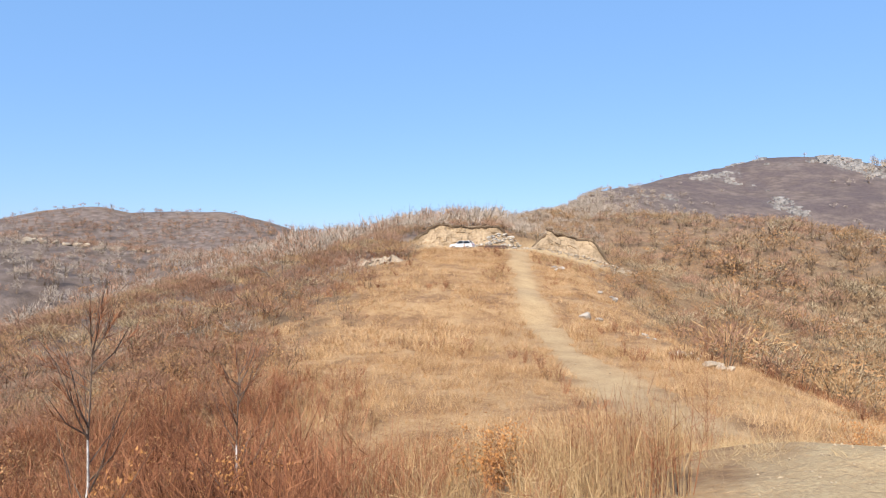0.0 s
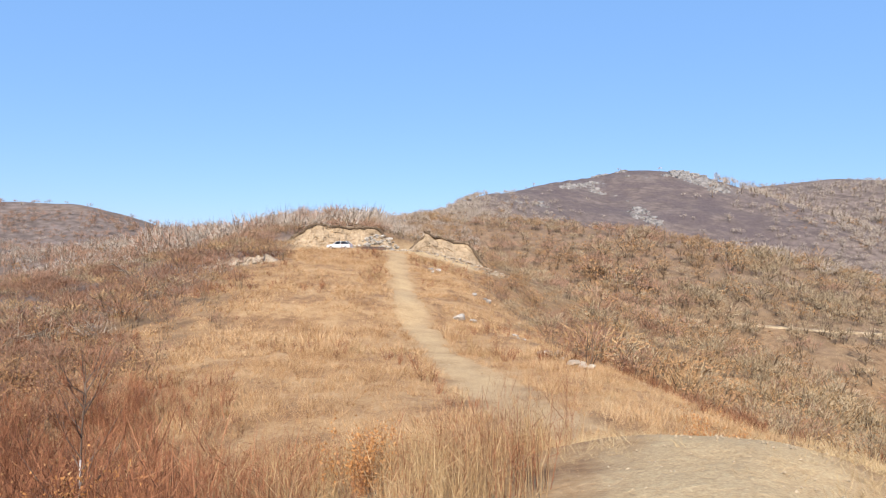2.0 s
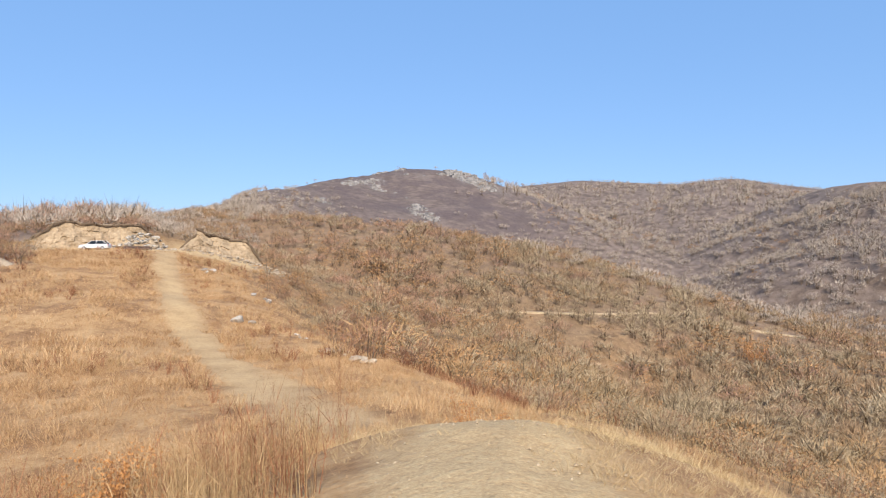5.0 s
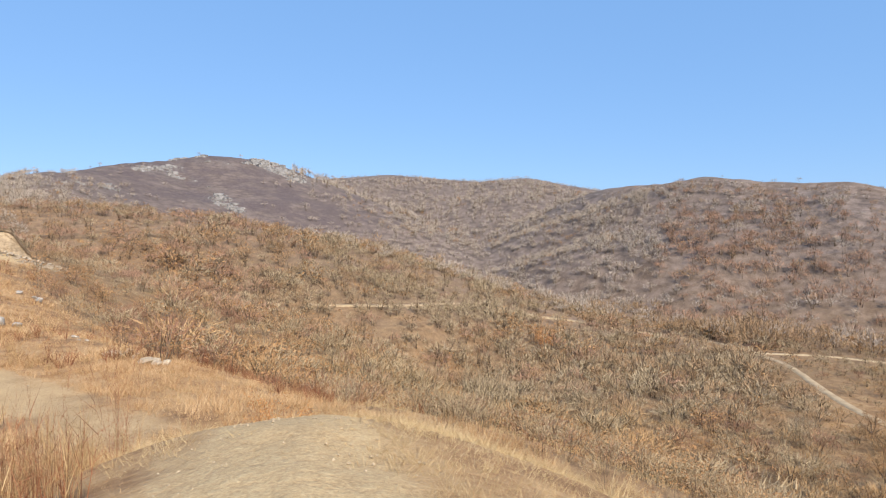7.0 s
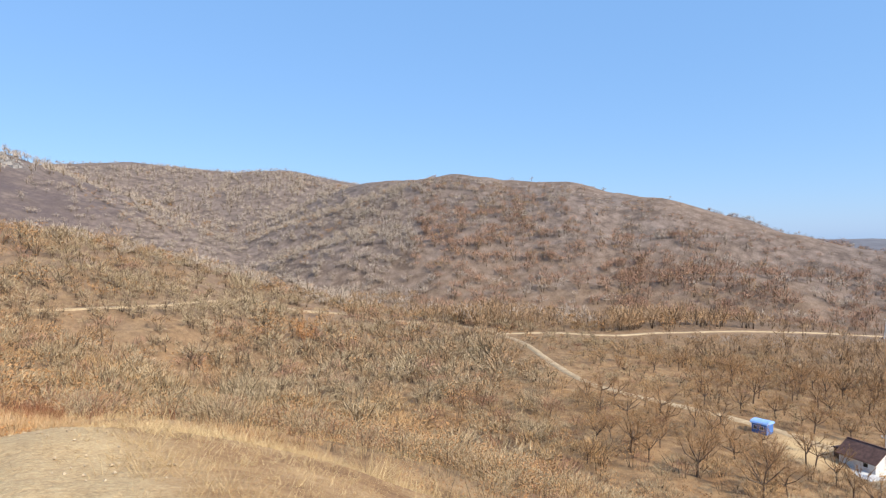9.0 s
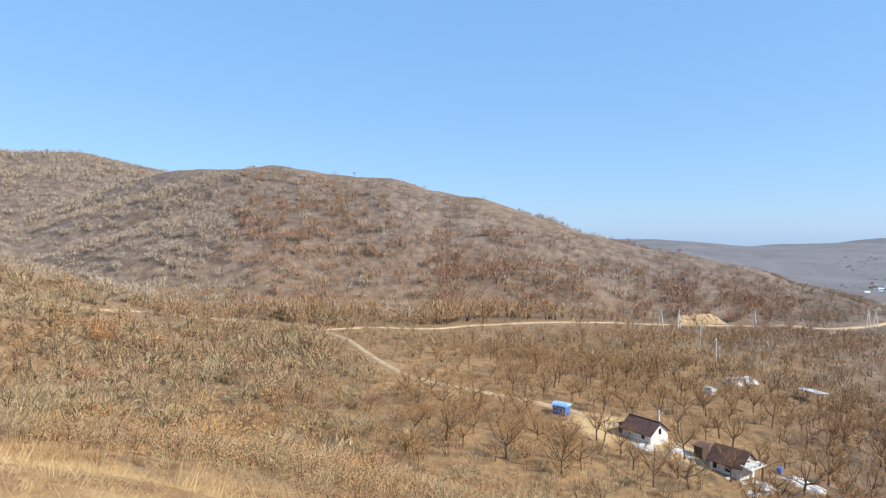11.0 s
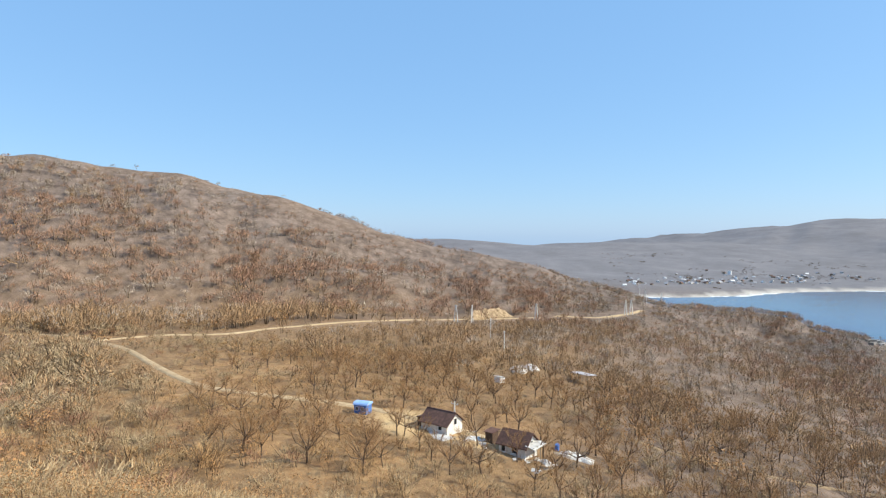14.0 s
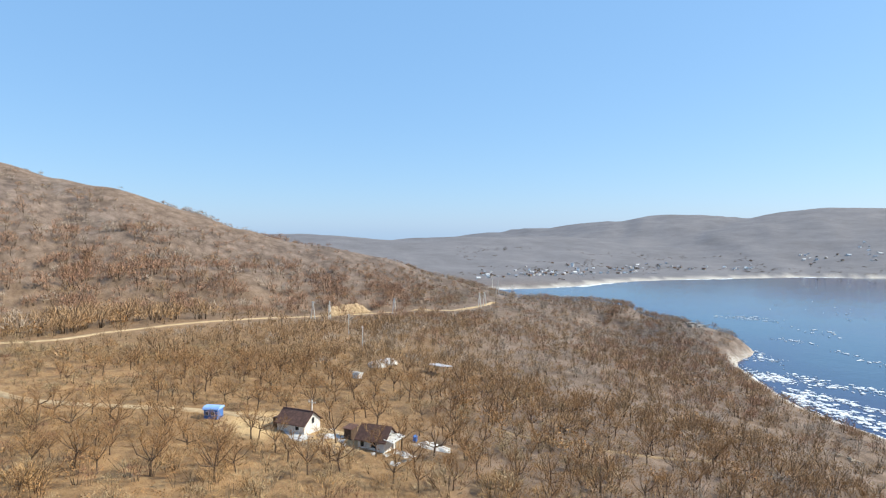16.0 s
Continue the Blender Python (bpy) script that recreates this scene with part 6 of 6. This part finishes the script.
# ---- bay: town, ice ----
def town():
    rng = np.random.default_rng(51)
    roofs = (GREY_ROOF, GREY_ROOF, WHITE, ROOF, GREY_ROOF)
    protos = {}
    for k in range(5):
        L, W, H = rng.uniform(5, 9), rng.uniform(4.5, 6), rng.uniform(1.8, 2.8)
        bm = bmesh.new()
        slab(bm, [(-L / 2, p, z) for p, z in ((-W / 2, -1.5), (W / 2, -1.5), (W / 2, H), (0, H + 1.8), (-W / 2, H))], (L, 0, 0))
        wall = bpy.data.meshes.new("wall")
        bm.to_mesh(wall), bm.free()
        wall.materials.append(PLASTER if k < 3 else TIMBER)
        rs = []
        for s in (-1, 1):
            bm = bmesh.new()
            slab(bm, [(-L / 2 - 0.5, 0, H + 1.9), (L / 2 + 0.5, 0, H + 1.9), (L / 2 + 0.5, s * (W / 2 + 0.6), H - 0.4), (-L / 2 - 0.5, s * (W / 2 + 0.6), H - 0.4)], (0, 0, 0.2))
            me = bpy.data.meshes.new("roof")
            bm.to_mesh(me), bm.free()
            me.materials.append(roofs[k])
            rs.append(me)
        protos[k] = (wall, *rs)
    for i in range(170):
        u = rng.random()
        if i < 112:
            az, d = 118 + 14 * u, 960 + 25 * u * 14 * 0.55 + abs(rng.normal(0, 75)) + 5
        elif i < 142:
            az, d = 132 + 9 * u, 1240 + 100 * u + abs(rng.normal(0, 60))
        else:
            az, d = 144 + 8 * u, 1440 + abs(rng.normal(0, 110)) + 60 * u
        x, y = P(az, d, 0)[:2]
        if float(land(x, y)) < SEA + 2.0:
            continue
        t = thing("town_house", grounded(x, y, rng.uniform(0, 180)), "small pale house in the village along the bay", "house", "village houses")
        t.scale = [rng.uniform(0.5, 0.8)] * 3
        for nm, me in zip(("wall", "roof", "roof"), protos[int(rng.integers(0, 5))]):
            o = new(nm, me)
            o.parent = t
    # a tall pale block, the largest in the village
    x, y = P(126.5, 1235, 0)[:2]
    t = thing("apartment_block", grounded(x, y, 35), "tall white block above the village", "building")
    t.scale = (0.35, 0.35, 0.5)
    part("wall", boxes((0, 0, 6, 16, 10, 15)), WHITE, t)
    part("roof", boxes((0, 0, 13.8, 16.6, 10.6, 0.8)), GREY_ROOF, t)
    for i in range(4):
        for j in range(4):
            part("window", boxes((-6 + 4 * i, -5.02, 2 + 3 * j, 1.6, 0.15, 1.5)), GLASS, t)
    for az, d, n in ((127.4, 1065, 1), (132.9, 1175, 3)):
        for k in range(n):
            x, y = P(az + 0.25 * k, d, 0)[:2]
            b = thing("moored_barge", pose(x, y, SEA + 0.3, 0, 0, 30 * k), "dark barge lying at the icy shore", "boat", "moored barges")
            part("hull", boxes((0, 0, 0.6, 14, 5, 2.2), bevel=0.4), DARK_WOOD, b)
            part("deckhouse", boxes((-3, 0, 2.7, 4, 3.4, 2.4), bevel=0.1), GREY_ROOF, b)


def ice():
    rng = np.random.default_rng(61)
    vs, fs, n = [], [], 0

    def floe(x, y, r):
        nonlocal n
        k = int(rng.integers(6, 9))
        a = np.sort(rng.uniform(0, 6.283, k))
        q = rng.uniform(0.6, 1.1, k) * r
        st = rng.uniform(0.55, 1)
        X, Y = x + np.cos(a) * q, y + np.sin(a) * q * st
        t = rng.uniform(0.15, 0.4)
        up = np.stack([X, Y, np.full(k, SEA + t)], 1)
        dn = np.stack([X, Y, np.full(k, SEA - 0.3)], 1)
        vs.append(np.vstack([up, dn, [[x, y, SEA + t + 0.05]]]))
        for i in range(k):
            j = (i + 1) % k
            fs.extend(((n + i, n + j, n + 2 * k), (n + i, n + k + i, n + k + j), (n + i, n + k + j, n + j)))
        n += 2 * k + 1
    drifts = (([(252, -298), (229, -289), (220, -310), (201, -300), (188, -310), (160, -318)], 5, 150), ([(214, -262), (200, -266), (192, -267), (174, -260), (161, -261), (147, -254), (120, -246)], 5, 330),
              ([(199, -277), (186, -280), (166, -277), (140, -276)], 4, 130), ([(239, -289), (224, -291), (214, -290)], 6, 130), ([(277, -325), (271, -338), (253, -326)], 6, 70), ([(402, -461), (394, -480), (368, -477)], 7, 60),
              ([(304, -403), (287, -403)], 6, 22), ([(259, -395), (220, -380), (170, -372)], 5, 40), ([(325, -466), (302, -450)], 9, 16), ([(420, -620), (250, -560)], 70, 20))
    for pts, spread, count in drifts:
        for _ in range(int(count * 1.5)):
            t = rng.random() * (len(pts) - 1.001)
            (x0, y0), (x1, y1) = pts[int(t)], pts[int(t) + 1]
            t -= int(t)
            x, y = x0 + (x1 - x0) * t + rng.normal(0, spread), y0 + (y1 - y0) * t + rng.normal(0, spread * 0.7)
            if float(land(x, y)) < SEA - 0.6:
                floe(x, y, 0.35 + 1.9 * rng.random() ** 2.5)
    stuff("ice_floes", (np.vstack(vs), np.array(fs)), SNOW, "drifting white ice floes on the dark sea", "ice")
    # ice foot along the shores
    az, rr = np.radians(np.arange(116, 165, 0.05)), np.exp(np.arange(math.log(230), math.log(1750), 0.004))
    A, R = np.meshgrid(az, rr)
    X, Y = R * np.sin(A), R * np.cos(A)
    depth = SEA - land(X, Y) + 0.5 * vnoise(X, Y, 9, 81) + 0.5 * vnoise(X, Y, 30, 82)
    wide = np.where(R > 800, 0.28 + 0.5 * np.sin(A * 40), 0.15)
    on_ice = (depth > -0.3) & (depth < wide)
    m = on_ice[:-1, :-1] & on_ice[1:, :-1] & on_ice[:-1, 1:] & on_ice[1:, 1:]
    i, j = np.nonzero(m)
    na = len(az)
    f = np.stack([i * na + j, i * na + j + 1, (i + 1) * na + j + 1, (i + 1) * na + j], 1)[:, ::-1]
    used, inv = np.unique(f, return_inverse=True)
    v = np.stack([X.ravel()[used], Y.ravel()[used], SEA + 0.2 + 0.15 * vnoise(X.ravel()[used], Y.ravel()[used], 4, 83)], 1)
    stuff("shore_ice", (v, inv.reshape(-1, 4)), SNOW, "white ice foot frozen along the shore", "ice")


town(), ice()
TRACKWAY = [(111, -60), (106, -63.5), (103, -69), (101.5, -76), (100, -83), (99, -97), (100, -115)]
ribbon("path", TRACKWAY, 1.3, surface("path_dirt", (0.19, 0.135, 0.08), (0.36, 0.265, 0.165), 0.35, relief=0.03), "narrow dirt track through the bare trees", 0.1)
for k in range(36):
    t = rng_rock.random() * 5.999
    i = int(t)
    a, b = TRACKWAY[i], TRACKWAY[i + 1]
    x, y = a[0] + (b[0] - a[0]) * (t - i) + 1.2, a[1] + (b[1] - a[1]) * (t - i) + rng_rock.normal(0, 0.4)
    boulder(x, y, rng_rock.uniform(0.25, 0.7), ROCK_PALE, "pale stone lining the dirt track", "track stones", 0.1)
for k in range(14):
    t = rng_rock.random()
    boulder(116.5 - 9 * t + rng_rock.normal(0, 0.5), -174.8 - 1 * t + rng_rock.normal(0, 0.8), rng_rock.uniform(0.5, 1.3), ROCK_PALE, "whitish stone on the slope above the sea", "whitish stones", 0.3)
